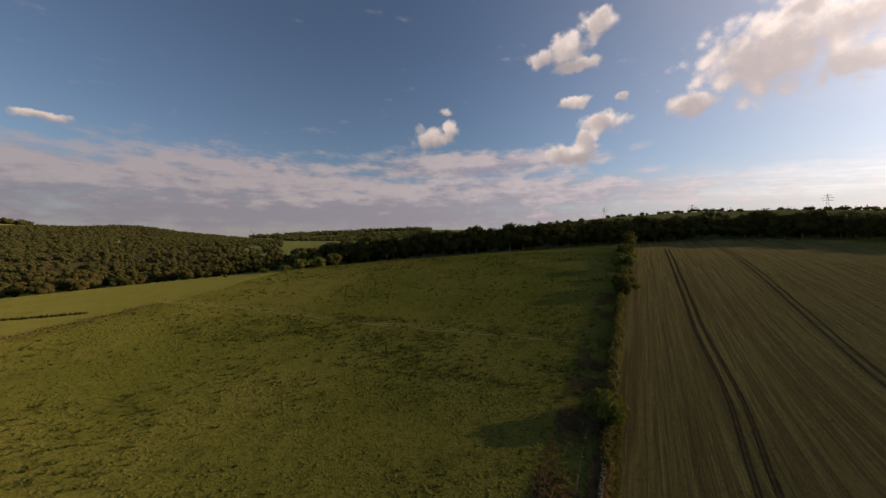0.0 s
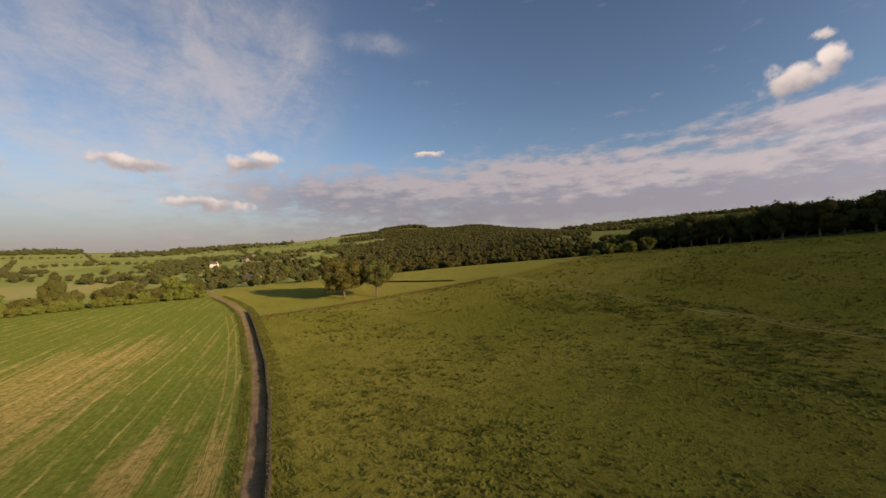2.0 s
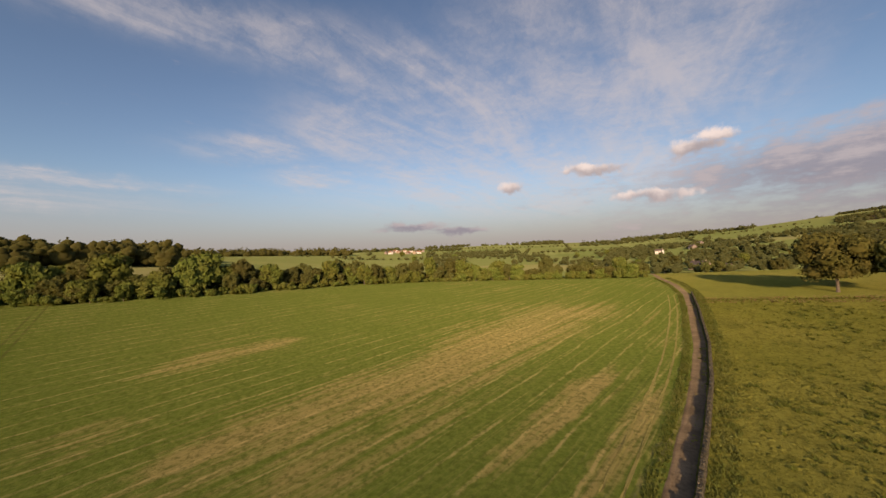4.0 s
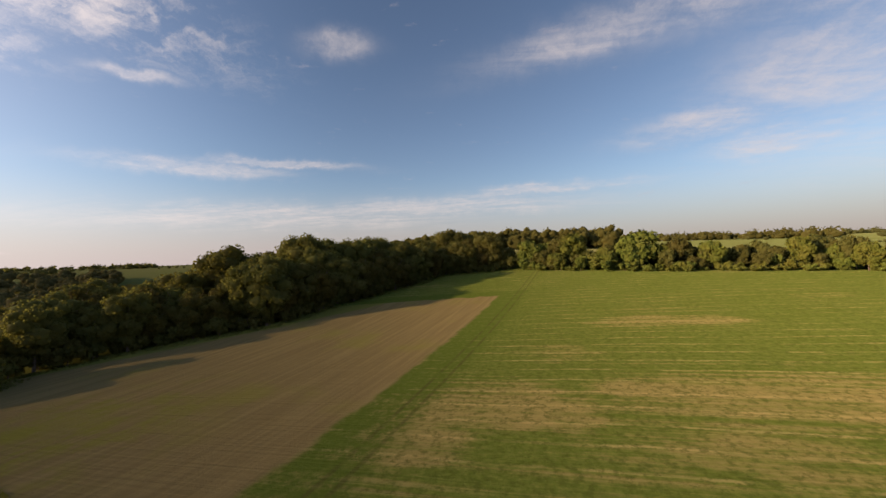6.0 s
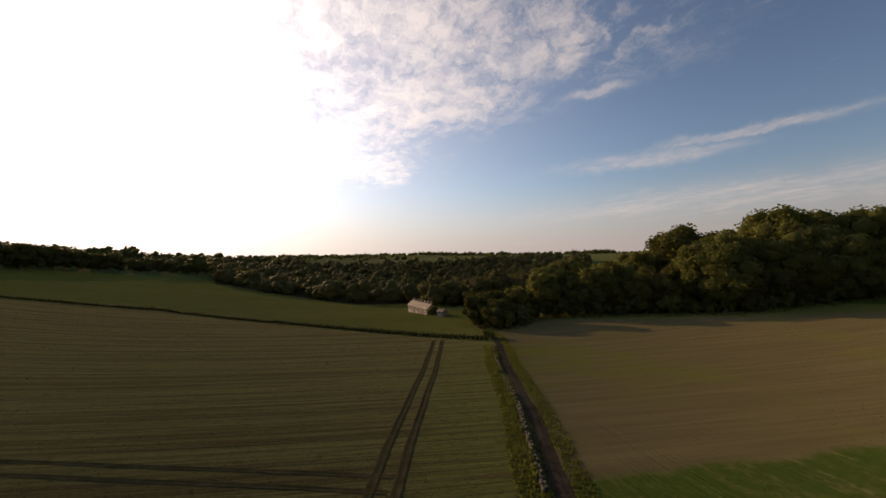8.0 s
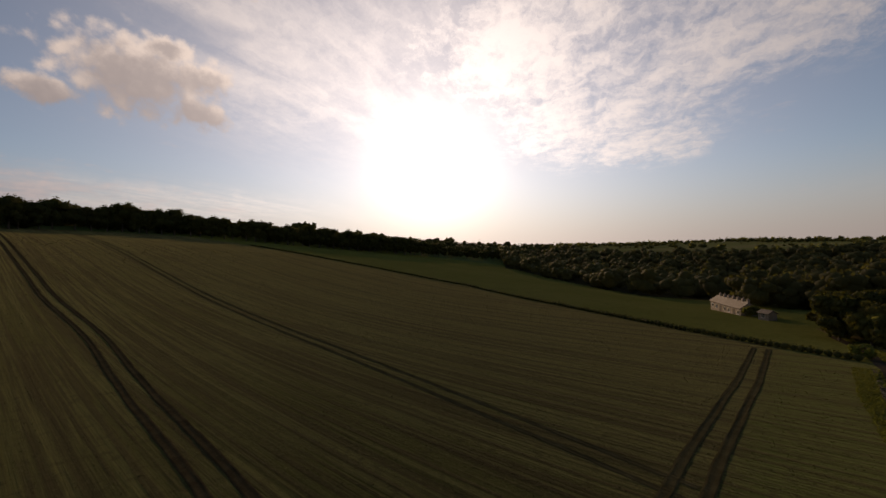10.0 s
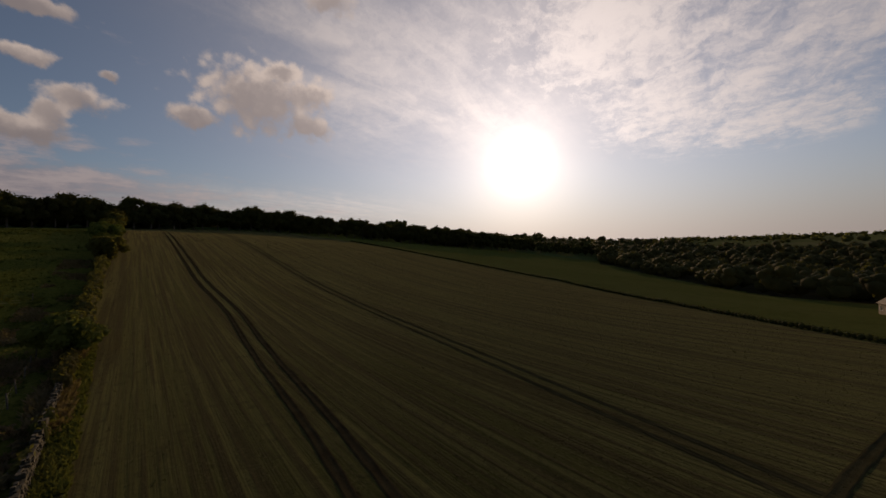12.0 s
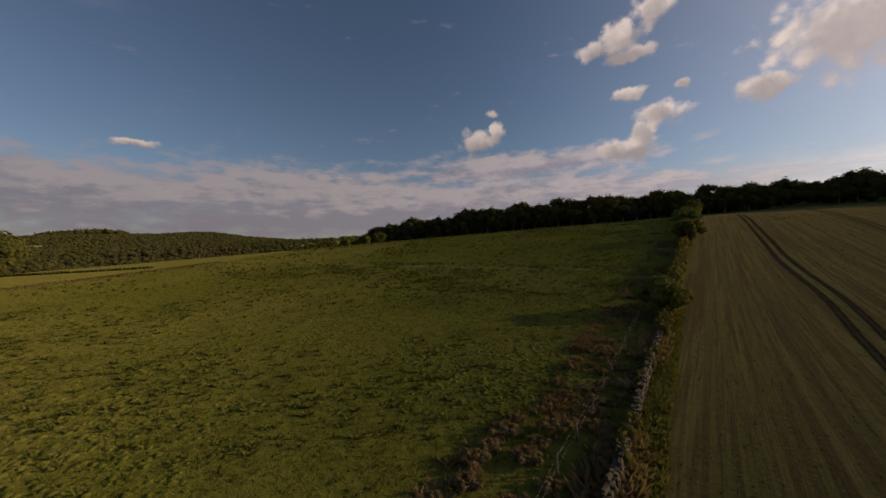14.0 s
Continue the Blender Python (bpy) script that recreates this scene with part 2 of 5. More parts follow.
GROVE_EDGE = [(72, -64), (79, -85), (67, -96), (45, -105), (34, -110), (24, -126), (8, -139), (-8, -152), (-22, -168), (-57, -160)]
SPLIT = [(13, -30), (2, -50), (-10, -73), (-31, -109), (-56, -152)]
FENCE = [(33, 85), (2, 94), (-28, 104), (-66, 119), (-91, 126), (-99, 128)]
BANK = [(-125, 36), (-121, 57), (-112, 87), (-104, 108), (-97, 126)]
WOOD_EDGE = [(-98, 292), (-60, 272), (0, 258), (58, 258), (122, 264), (200, 262), (252, 226), (296, 172), (356, 124), (440, 55), (500, -40)]


def along(line, step):
    """Points, headings and run along a polyline at even steps."""
    pts = [Vector(p) for p in line]
    out, run, left = [], 0.0, 0.0
    for a, b in zip(pts, pts[1:]):
        length = (b - a).length
        d = (b - a) / length
        s = left
        while s < length:
            out.append((a + d * s, d, run + s))
            s += step
        left, run = s - length, run + length
    return out


def side_of(line, x, y):
    """Signed distance from the nearest leg of a polyline, positive to its left."""
    best, sign = 1e9, 1
    for (ax, ay), (bx, by) in zip(line, line[1:]):
        dx, dy = bx - ax, by - ay
        ll = dx * dx + dy * dy
        t = max(0.0, min(1.0, ((x - ax) * dx + (y - ay) * dy) / ll))
        d = math.hypot(x - ax - t * dx, y - ay - t * dy)
        if d < best:
            best, sign = d, 1 if dx * (y - ay) - dy * (x - ax) > 0 else -1
    return best * sign


# ---------------------------------------------------------------- materials
def material(name):
    m = bpy.data.materials.new(name)
    m.use_nodes = True
    return m, Nodes(m.node_tree)


def finish(n, color, rough=0.9, bump=None, strength=0.5, distance=0.1, spec=0.2, metal=0.0, fuzz=0.0):
    p = n.add("ShaderNodeBsdfPrincipled")
    if fuzz:
        p.inputs["Sheen Weight"].default_value, p.inputs["Sheen Roughness"].default_value = fuzz, 0.45
        p.inputs["Sheen Tint"].default_value = (0.70, 0.62, 0.34, 1.0)
    n.put(p.inputs["Base Color"], color)
    n.put(p.inputs["Roughness"], rough)
    p.inputs["Specular IOR Level"].default_value = 0.0 if spec < 0.15 else spec
    p.inputs["Metallic"].default_value = metal
    p.inputs["Diffuse Roughness"].default_value = 1.0 if spec < 0.15 else 0.3
    if bump is not None:
        b = n.add("ShaderNodeBump")
        b.inputs["Strength"].default_value, b.inputs["Distance"].default_value = strength, distance
        n.put(b.inputs["Height"], bump)
        n.put(p.inputs["Normal"], b.outputs[0])
    n.put(n.add("ShaderNodeOutputMaterial").inputs[0], p.outputs[0])


def place(n):
    return n.add("ShaderNodeNewGeometry").outputs["Position"]


def grass_material(name, dark, mid, dry, tuft=0.35, fuzz=0.0):
    m, n = material(name)
    p = place(n)
    broad = n.noise(p, 0.018, 4, 0.6)
    patch = n.noise(p, 0.11, 5, 0.62)
    tufts = n.math("ADD", n.math("MULTIPLY", n.noise(p, 0.45, 4, 0.65), 0.5), n.math("MULTIPLY", n.noise(p, 1.3, 4, 0.65), 0.5))
    blade = n.noise(p, 5.0, 4, 0.7)
    c = n.mix(n.smooth(broad, 0.35, 0.68), mid, dry)
    c = n.mix(n.smooth(patch, 0.52, 0.70, 0.0, 0.55), c, dark)
    c = n.mix(n.smooth(tufts, 0.49, 0.62, 0.0, 0.6), c, dark)
    c = n.mix(n.smooth(tufts, 0.46, 0.36, 0.0, 0.6), c, dry)
    c = n.mix(n.smooth(blade, 0.3, 0.75, 0.0, 0.45), c, dry)
    clump = n.noise(p, 1.9, 5, 0.72)
    c = n.mix(n.smooth(clump, 0.52, 0.62, 0.0, 0.6), c, dark)
    c = n.mix(n.smooth(clump, 0.44, 0.34, 0.0, 0.5), c, dry)
    h = n.math("ADD", n.math("MULTIPLY", tufts, 1.0), n.math("ADD", n.math("MULTIPLY", blade, 0.35), n.math("MULTIPLY", clump, 0.5)))
    finish(n, c, 0.9, h, 0.8, tuft, 0.1, fuzz=fuzz)
    return m


def rows_coord(n, p, heading_deg):
    """Metres across rows that run along a heading."""
    a = radians(heading_deg)
    return n.vec("DOT_PRODUCT", p, (math.cos(a), math.sin(a), 0.0)), n.vec("DOT_PRODUCT", p, (-math.sin(a), math.cos(a), 0.0))


def rowed(n, p, heading_deg, stretch, scale, detail=4.0):
    """Noise drawn out along a heading."""
    across, down = rows_coord(n, p, heading_deg)
    v = n.add("ShaderNodeCombineXYZ")
    n.put(v.inputs[0], across)
    n.put(v.inputs[1], n.math("DIVIDE", down, stretch))
    return n.noise(v.outputs[0], scale, detail, 0.6), across


def stubble_material():
    """Young crop coming through stubble, drilled parallel to the hedge."""
    m, n = material("stubble_crop")
    p = place(n)
    broad = n.noise(p, 0.02, 4, 0.6)
    drawn, across = rowed(n, p, -29, 45.0, 0.7)
    drill, _ = rowed(n, p, -29, 60.0, 1.6)
    clod = n.noise(p, 3.5, 5, 0.7)
    east = n.smooth(n.math("ADD", across, n.math("MULTIPLY", n.math("SUBTRACT", broad, 0.5), 40.0)), 16.0, 56.0)
    c = n.mix(n.smooth(broad, 0.35, 0.65), (0.070, 0.073, 0.019), (0.100, 0.095, 0.031))
    c = n.mix(n.math("MULTIPLY", east, 0.85), c, (0.114, 0.113, 0.036))
    wide_row, _ = rowed(n, p, -29, 80.0, 0.32, 3)
    c = n.mix(n.smooth(wide_row, 0.47, 0.58, 0.0, 0.75), c, (0.038, 0.032, 0.016))
    c = n.mix(n.smooth(drawn, 0.48, 0.58, 0.0, 0.8), c, (0.130, 0.122, 0.038))
    # greener headland beside the lane
    d = (Vector(LANE[18]) - Vector(LANE[13])).normalized()
    inland = n.math("SUBTRACT", n.vec("DOT_PRODUCT", p, (-d.y, d.x, 0.0)), -d.y * LANE[13][0] + d.x * LANE[13][1])
    head = n.smooth(n.math("ADD", inland, n.math("MULTIPLY", n.math("SUBTRACT", n.noise(p, 0.3, 3), 0.5), 3.0)), 9.0, 12.0, 0.9, 0.0)
    c = n.mix(head, c, (0.090, 0.112, 0.026))
    c = n.mix(n.smooth(drill, 0.48, 0.60, 0.0, 0.8), c, (0.048, 0.038, 0.018))
    tine, _ = rowed(n, p, -29, 30.0, 5.0, 3)
    c = n.mix(n.smooth(tine, 0.5, 0.66, 0.0, 0.5), c, (0.055, 0.048, 0.018))
    c = n.mix(n.smooth(clod, 0.5, 0.75, 0.0, 0.6), c, (0.132, 0.118, 0.045))
    c = n.mix(n.smooth(n.noise(p, 1.1, 5, 0.7), 0.5, 0.68, 0.0, 0.55), c, (0.042, 0.036, 0.016))
    h = n.math("ADD", n.math("MULTIPLY", drill, 1.0), n.math("ADD", n.math("MULTIPLY", drawn, 0.8), n.math("MULTIPLY", clod, 0.4)))
    finish(n, c, 0.92, h, 0.9, 0.25, 0.1, fuzz=0.085)
    return m


def south_material():
    """The south field: green with pale drilled streaks, bare brown soil east of a ragged line."""
    m, n = material("striped_field")
    p = place(n)
    wob = n.noise(p, 0.22, 4, 0.6)
    a, b = Vector(SPLIT[0]), Vector(SPLIT[-1])
    d = (b - a).normalized()
    off = n.math("SUBTRACT", n.vec("DOT_PRODUCT", p, (d.y, -d.x, 0.0)), d.y * a.x - d.x * a.y)
    straight = off
    off = n.math("ADD", off, n.math("MULTIPLY", n.math("SUBTRACT", wob, 0.5), 3.0))
    beyond = n.math("SUBTRACT", n.vec("DOT_PRODUCT", p, (-0.345, -1.0, 0.0)), 120.0)
    off = n.math("MAXIMUM", off, n.math("ADD", beyond, n.math("MULTIPLY", n.math("SUBTRACT", wob, 0.5), 6.0)))
    fine = n.noise(p, 4.0, 5, 0.7)
    drawn, across = rowed(n, p, 67, 70.0, 0.85, 4)
    streak, _ = rowed(n, p, 67, 60.0, 2.4, 2)
    broad = n.noise(p, 0.022, 3, 0.55)
    green = n.mix(n.smooth(n.noise(p, 1.6, 5, 0.7), 0.3, 0.75), (0.062, 0.094, 0.018), (0.098, 0.126, 0.028))
    _, down = rows_coord(n, p, 67)
    u, w = n.math("DIVIDE", n.math("ADD", across, 42.0), 9.0), n.math("DIVIDE", n.math("SUBTRACT", down, 58.0), 32.0)
    spot = n.math("SQRT", n.math("ADD", n.math("MULTIPLY", u, u), n.math("MULTIPLY", w, w)))
    bare = n.smooth(spot, 0.1, 2.2, 0.30, 0.0)
    # worn tan patches: centre, half length along the rows, half width, wear
    for px, py, far, near, wear in [(-9, -39, 12, 7, 0.24), (1, -33, 7, 5, 0.20), (-52, -62, 15, 5, 0.17), (-46, -1, 18, 2.2, 0.20), (-40, 5, 16, 1.6, 0.16), (-42, -30, 24, 4, 0.20), (-31, -20, 16, 4, 0.17), (-84, -6, 20, 3, 0.16), (-22, -54, 9, 5, 0.12)]:
        ca, cd = math.cos(radians(67)) * px + math.sin(radians(67)) * py, -math.sin(radians(67)) * px + math.cos(radians(67)) * py
        u, w = n.math("DIVIDE", n.math("SUBTRACT", across, ca), near), n.math("DIVIDE", n.math("SUBTRACT", down, cd), far)
        spot = n.math("ADD", n.math("MULTIPLY", u, u), n.math("MULTIPLY", w, w))
        bare = n.math("MAXIMUM", bare, n.smooth(n.math("ADD", spot, n.math("MULTIPLY", n.math("SUBTRACT", n.noise(p, 0.12, 4, 0.6), 0.5), 2.4)), 0.2, 1.7, wear, 0.0))
    ragged = n.noise(p, 0.5, 5, 0.7)
    rowmask = n.smooth(n.math("ADD", n.math("ADD", n.math("ADD", n.math("MULTIPLY", drawn, 0.75), n.math("MULTIPLY", ragged, 0.25)), bare), n.math("MULTIPLY", n.math("SUBTRACT", broad, 0.5), 0.6)), 0.53, 0.75, 0.0, 0.62)
    jog = n.math("ADD", n.math("MULTIPLY", n.math("SUBTRACT", n.noise(p, 0.03, 2), 0.5), 3.0), n.math("MULTIPLY", n.math("SUBTRACT", n.noise(p, 0.35, 3), 0.5), 0.7))
    worn = n.smooth(n.math("ADD", n.noise(p, 0.06, 3), n.math("MULTIPLY", bare, 1.2)), 0.38, 0.60, 0.22, 1.0)
    broken = n.smooth(n.noise(p, 0.25, 4, 0.65), 0.36, 0.56, 0.15, 1.0)
    thin = None
    for gap, lo, amount in ((3.9, 0.42, 1.0), (1.3, 0.38, 0.18)):
        comb = n.math("ABSOLUTE", n.math("SUBTRACT", n.math("FRACT", n.math("DIVIDE", n.math("ADD", across, jog), gap)), 0.5))
        one = n.math("MULTIPLY", n.smooth(n.math("ADD", comb, n.math("MULTIPLY", n.math("SUBTRACT", fine, 0.5), 0.16)), lo, 0.48, 0.0, amount), n.math("MULTIPLY", worn, broken))
        thin = one if thin is None else n.math("MAXIMUM", thin, one)
    west = n.mix(rowmask, green, (0.245, 0.185, 0.085))
    west = n.mix(n.math("MULTIPLY", thin, 0.52), west, (0.31, 0.25, 0.115))
    west = n.mix(n.smooth(streak, 0.58, 0.72, 0.0, 0.3), west, (0.28, 0.235, 0.10))
    west = n.mix(n.smooth(fine, 0.45, 0.8, 0.0, 0.4), west, (0.075, 0.090, 0.02))
    mottle = n.noise(p, 1.3, 6, 0.72)
    west = n.mix(n.smooth(mottle, 0.47, 0.62, 0.0, 0.65), west, (0.046, 0.064, 0.014))
    west = n.mix(n.smooth(mottle, 0.45, 0.34, 0.0, 0.14), west, (0.20, 0.17, 0.075))
    # deep green strip beside the bare soil
    strip = n.math("MULTIPLY", n.smooth(off, -1.0, 1.0), n.smooth(off, 6.0, 10.0, 1.0, 0.0))
    west = n.mix(n.math("MULTIPLY", strip, n.smooth(mottle, 0.35, 0.6, 0.4, 0.9)), west, (0.056, 0.086, 0.016))
    for mark in (5.2, 7.0):
        line = n.smooth(n.math("ABSOLUTE", n.math("SUBTRACT", straight, mark)), 0.12, 0.4, 0.55, 0.0)
        west = n.mix(n.math("MULTIPLY", line, broken), west, (0.050, 0.050, 0.018))
    soil_row, _ = rowed(n, p, -29.5, 25.0, 1.1, 4)
    soil = n.mix(n.smooth(soil_row, 0.35, 0.7), (0.132, 0.107, 0.050), (0.168, 0.136, 0.064))
    soil = n.mix(n.smooth(n.noise(p, 0.05, 4), 0.52, 0.68, 0.0, 0.55), soil, (0.14, 0.14, 0.035))
    corner = n.vec("LENGTH", n.vec("MULTIPLY", n.vec("SUBTRACT", p, (42.0, -47.0, 0.0)), (1.0, 1.0, 0.0)))
    soil = n.mix(n.math("MULTIPLY", n.smooth(corner, 6.0, 26.0, 1.0, 0.0), n.smooth(n.noise(p, 0.16, 5, 0.65), 0.42, 0.62, 0.0, 0.8)), soil, (0.13, 0.135, 0.028))
    # grass left along the foot of the grove
    foot = n.math("ADD", n.vec("DOT_PRODUCT", p, (-0.476, 0.88, 0.0)), 112.9)
    foot = n.smooth(n.math("ADD", foot, n.math("MULTIPLY", n.math("SUBTRACT", n.noise(p, 0.15, 4), 0.5), 5.0)), 4.0, 6.0, 0.85, 0.0)
    soil = n.mix(foot, soil, (0.112, 0.126, 0.028))
    soil = n.mix(n.smooth(fine, 0.5, 0.8, 0.0, 0.4), soil, (0.10, 0.065, 0.03))
    c = n.mix(n.smooth(off, -0.6, 0.6), soil, west)
    h = n.math("ADD", n.math("MULTIPLY", fine, 0.6), n.math("ADD", n.math("MULTIPLY", drawn, 0.5), streak))
    finish(n, c, 0.92, h, 0.8, 0.16, 0.1)
    return m


def country_material():
    """Far farmland: a patchwork of grass and crop."""
    m, n = material("far_fields")
    p = place(n)
    flat = n.vec("MULTIPLY", p, (1.0, 1.0, 0.0))
    v = n.add("ShaderNodeTexVoronoi", feature="F1")
    n.put(v.inputs["Vector"], flat)
    v.inputs["Scale"].default_value = 0.0055
    sep = n.add("ShaderNodeSeparateColor")
    n.put(sep.inputs[0], v.outputs["Color"])
    c = n.mix(sep.outputs[0], (0.070, 0.100, 0.034), (0.105, 0.128, 0.050))
    c = n.mix(n.smooth(sep.outputs[1], 0.82, 0.9, 0.0, 0.45), c, (0.17, 0.15, 0.08))
    c = n.mix(n.smooth(n.noise(p, 0.05, 5), 0.4, 0.7, 0.0, 0.4), c, (0.07, 0.11, 0.02))
    finish(n, c, 0.95, n.noise(p, 0.6, 4), 0.6, 0.3, 0.05, fuzz=0.03)
    return m


def leaf_material(name, shadow, mid, sunlit, through_amount=0.25, vary=0.5):
    m, n = material(name)
    p = place(n)
    info = n.add("ShaderNodeObjectInfo").outputs["Random"]
    isle = n.add("ShaderNodeNewGeometry").outputs["Random Per Island"]
    broad = n.noise(p, 0.25, 3, 0.6)
    c = n.mix(isle, shadow, mid)
    c = n.mix(n.smooth(broad, 0.4, 0.7, 0.0, 0.7), c, sunlit)
    hsv = n.add("ShaderNodeHueSaturation")
    n.put(hsv.inputs["Hue"], n.math("ADD", 0.5, n.math("MULTIPLY", n.math("SUBTRACT", info, 0.6), 0.06 * vary)))
    n.put(hsv.inputs["Value"], n.math("ADD", 0.75, n.math("MULTIPLY", info, 0.55 * vary)))
    n.put(hsv.inputs["Color"], c)
    a, b = n.add("ShaderNodeBsdfPrincipled"), n.add("ShaderNodeBsdfTranslucent")
    n.put(a.inputs["Base Color"], hsv.outputs[0])
    a.inputs["Roughness"].default_value, a.inputs["Specular IOR Level"].default_value = 0.75, 0.02
    a.inputs["Diffuse Roughness"].default_value = 1.0
    n.put(b.inputs[0], n.mix(0.5, hsv.outputs[0], (0.16, 0.16, 0.02)))
    s = n.add("ShaderNodeMixShader")
    s.inputs[0].default_value = through_amount
    n.put(s.inputs[1], a.outputs[0])
    n.put(s.inputs[2], b.outputs[0])
    n.put(n.add("ShaderNodeOutputMaterial").inputs[0], s.outputs[0])
    return m


def plain_material(name, one, two, scale=2.0, rough=0.85, bump=0.03, random_share=0.0, spec=0.3):
    m, n = material(name)
    p = n.add("ShaderNodeTexCoord").outputs["Object"]
    a, b = n.noise(p, scale, 5, 0.65), n.noise(p, scale * 9, 4, 0.6)
    c = n.mix(n.smooth(n.math("ADD", n.math("MULTIPLY", a, 0.7), n.math("MULTIPLY", b, 0.3)), 0.35, 0.65), one, two)
    if random_share:
        r = n.add("ShaderNodeObjectInfo").outputs["Random"]
        isle = n.add("ShaderNodeNewGeometry").outputs["Random Per Island"]
        c = n.mix(n.math("MULTIPLY", n.math("FRACT", n.math("ADD", r, isle)), random_share), c, tuple(x * 0.35 for x in one))
    finish(n, c, rough, n.math("ADD", a, b), 0.6, bump, spec)
    return m


PASTURE = grass_material("pasture_grass", (0.042, 0.050, 0.011), (0.089, 0.104, 0.017), (0.146, 0.144, 0.033))
MEADOW = grass_material("meadow_grass", (0.070, 0.082, 0.016), (0.106, 0.122, 0.023), (0.142, 0.144, 0.034), fuzz=0.035)
WORN = grass_material("worn_grass", (0.085, 0.092, 0.028), (0.120, 0.118, 0.040), (0.165, 0.148, 0.058), 0.1)
WOOD_FLOOR = grass_material("wood_floor", (0.030, 0.027, 0.014), (0.048, 0.042, 0.022), (0.070, 0.060, 0.030), 0.2)
TRODDEN = grass_material("trodden_grass", (0.12, 0.115, 0.035), (0.18, 0.165, 0.055), (0.24, 0.205, 0.085), 0.1)
STUBBLE = stubble_material()
SOUTH = south_material()
COUNTRY = country_material()
LEAF = leaf_material("broad_leaves", (0.106, 0.118, 0.038), (0.146, 0.156, 0.048), (0.186, 0.182, 0.060), 0.45)
# far woods and hedgerows: leaf tones lifted, distance haze put into the colour
LEAF_HAZED = leaf_material("hazed_far_leaves", (0.118, 0.136, 0.054), (0.142, 0.156, 0.062), (0.168, 0.174, 0.070), 0.55, 0.3)
LEAF_VALLEY = leaf_material("valley_leaves", (0.096, 0.098, 0.038), (0.128, 0.126, 0.047), (0.158, 0.146, 0.055), 0.2, 0.3)
LEAF_OAK = leaf_material("oak_leaves", (0.076, 0.076, 0.023), (0.114, 0.108, 0.031), (0.155, 0.132, 0.043), 0.3)
LEAF_SHRUB = leaf_material("shrub_leaves", (0.094, 0.128, 0.028), (0.148, 0.182, 0.040), (0.198, 0.212, 0.055), 0.25)
LEAF_DARK = leaf_material("dark_leaves", (0.048, 0.054, 0.018), (0.078, 0.086, 0.027), (0.110, 0.106, 0.033), 0.2)
LEAF_DRY = leaf_material("bracken_fronds", (0.170, 0.112, 0.058), (0.265, 0.180, 0.095), (0.330, 0.240, 0.130), 0.35)
LEAF_TUFT = leaf_material("tuft_blades", (0.060, 0.074, 0.016), (0.100, 0.116, 0.023), (0.146, 0.148, 0.035), 0.2)
LEAF_VERGE = leaf_material("verge_blades", (0.085, 0.104, 0.024), (0.130, 0.150, 0.034), (0.185, 0.185, 0.055), 0.35)
BARK = plain_material("bark", (0.09, 0.07, 0.05), (0.16, 0.13, 0.10), 3.0)
DIRT = plain_material("track_dirt", (0.085, 0.067, 0.046), (0.155, 0.122, 0.082), 0.35, 0.95, 0.12, 0.0, 0.1)
# darker copy of the track dirt, with the wall's shadow put into its colour
SHADED_DIRT = plain_material("shaded_lane_dirt", (0.042, 0.033, 0.022), (0.080, 0.063, 0.044), 0.5, 0.95, 0.12, 0.0, 0.1)
RUT = plain_material("rut_soil", (0.056, 0.040, 0.020), (0.088, 0.066, 0.032), 0.8, 0.95, 0.12, 0.0, 0.1)
RUT_FAINT = plain_material("worn_crop", (0.068, 0.054, 0.024), (0.100, 0.082, 0.038), 0.8, 0.95, 0.12, 0.0, 0.1)
STONE = plain_material("gritstone", (0.046, 0.045, 0.028), (0.120, 0.104, 0.076), 3.5, 0.9, 0.05, 0.75)
POST_WOOD = plain_material("weathered_wood", (0.06, 0.052, 0.04), (0.12, 0.105, 0.08), 6.0)
WIRE = plain_material("galvanised_wire", (0.11, 0.10, 0.09), (0.17, 0.16, 0.15), 20.0, 0.5, 0.001)
RENDERED = plain_material("pale_house_walls", (0.22, 0.180, 0.150), (0.33, 0.275, 0.23), 0.8, 0.9, 0.01, 0.25)
SANDSTONE = plain_material("sandstone_walls", (0.30, 0.24, 0.17), (0.44, 0.36, 0.26), 1.2, 0.9, 0.02)
SLATE = plain_material("stone_slates", (0.085, 0.066, 0.056), (0.15, 0.118, 0.10), 1.5, 0.75, 0.03, 0.4)
TILE = plain_material("clay_roof_tiles", (0.20, 0.095, 0.06), (0.32, 0.17, 0.11), 1.5, 0.8, 0.03)
PAINT = plain_material("white_paint", (0.62, 0.60, 0.56), (0.76, 0.74, 0.70), 5.0, 0.5, 0.003)
STEEL = plain_material("pylon_steel", (0.20, 0.20, 0.21), (0.30, 0.30, 0.31), 2.0, 0.5, 0.002)


def glass_material():
    m, n = material("window_glass")
    finish(n, (0.025, 0.03, 0.035), 0.08, spec=0.8)
    return m


GLASS = glass_material()


# ---------------------------------------------------------------- mesh tools
def mesh_of(name, verts, faces, *mats, round_off=False):
    me = bpy.data.meshes.new(name)
    me.from_pydata([tuple(map(float, v)) for v in verts], [], [tuple(map(int, f)) for f in faces])
    for m in mats:
        me.materials.append(m)
    if round_off:
        me.polygons.foreach_set("use_smooth", [True] * len(me.polygons))
    return me


def piece(name, me, parent=None, label=""):
    ob = new(name, me)
    if parent is not None:
        ob.parent = parent
    if label:
        tagged(ob, label)
    return ob


def part(name, bm, mat, parent=None, label=""):
    me = bpy.data.meshes.new(name)
    bm.to_mesh(me)
    bm.free()
    me.materials.append(mat)
    return piece(name, me, parent, label)


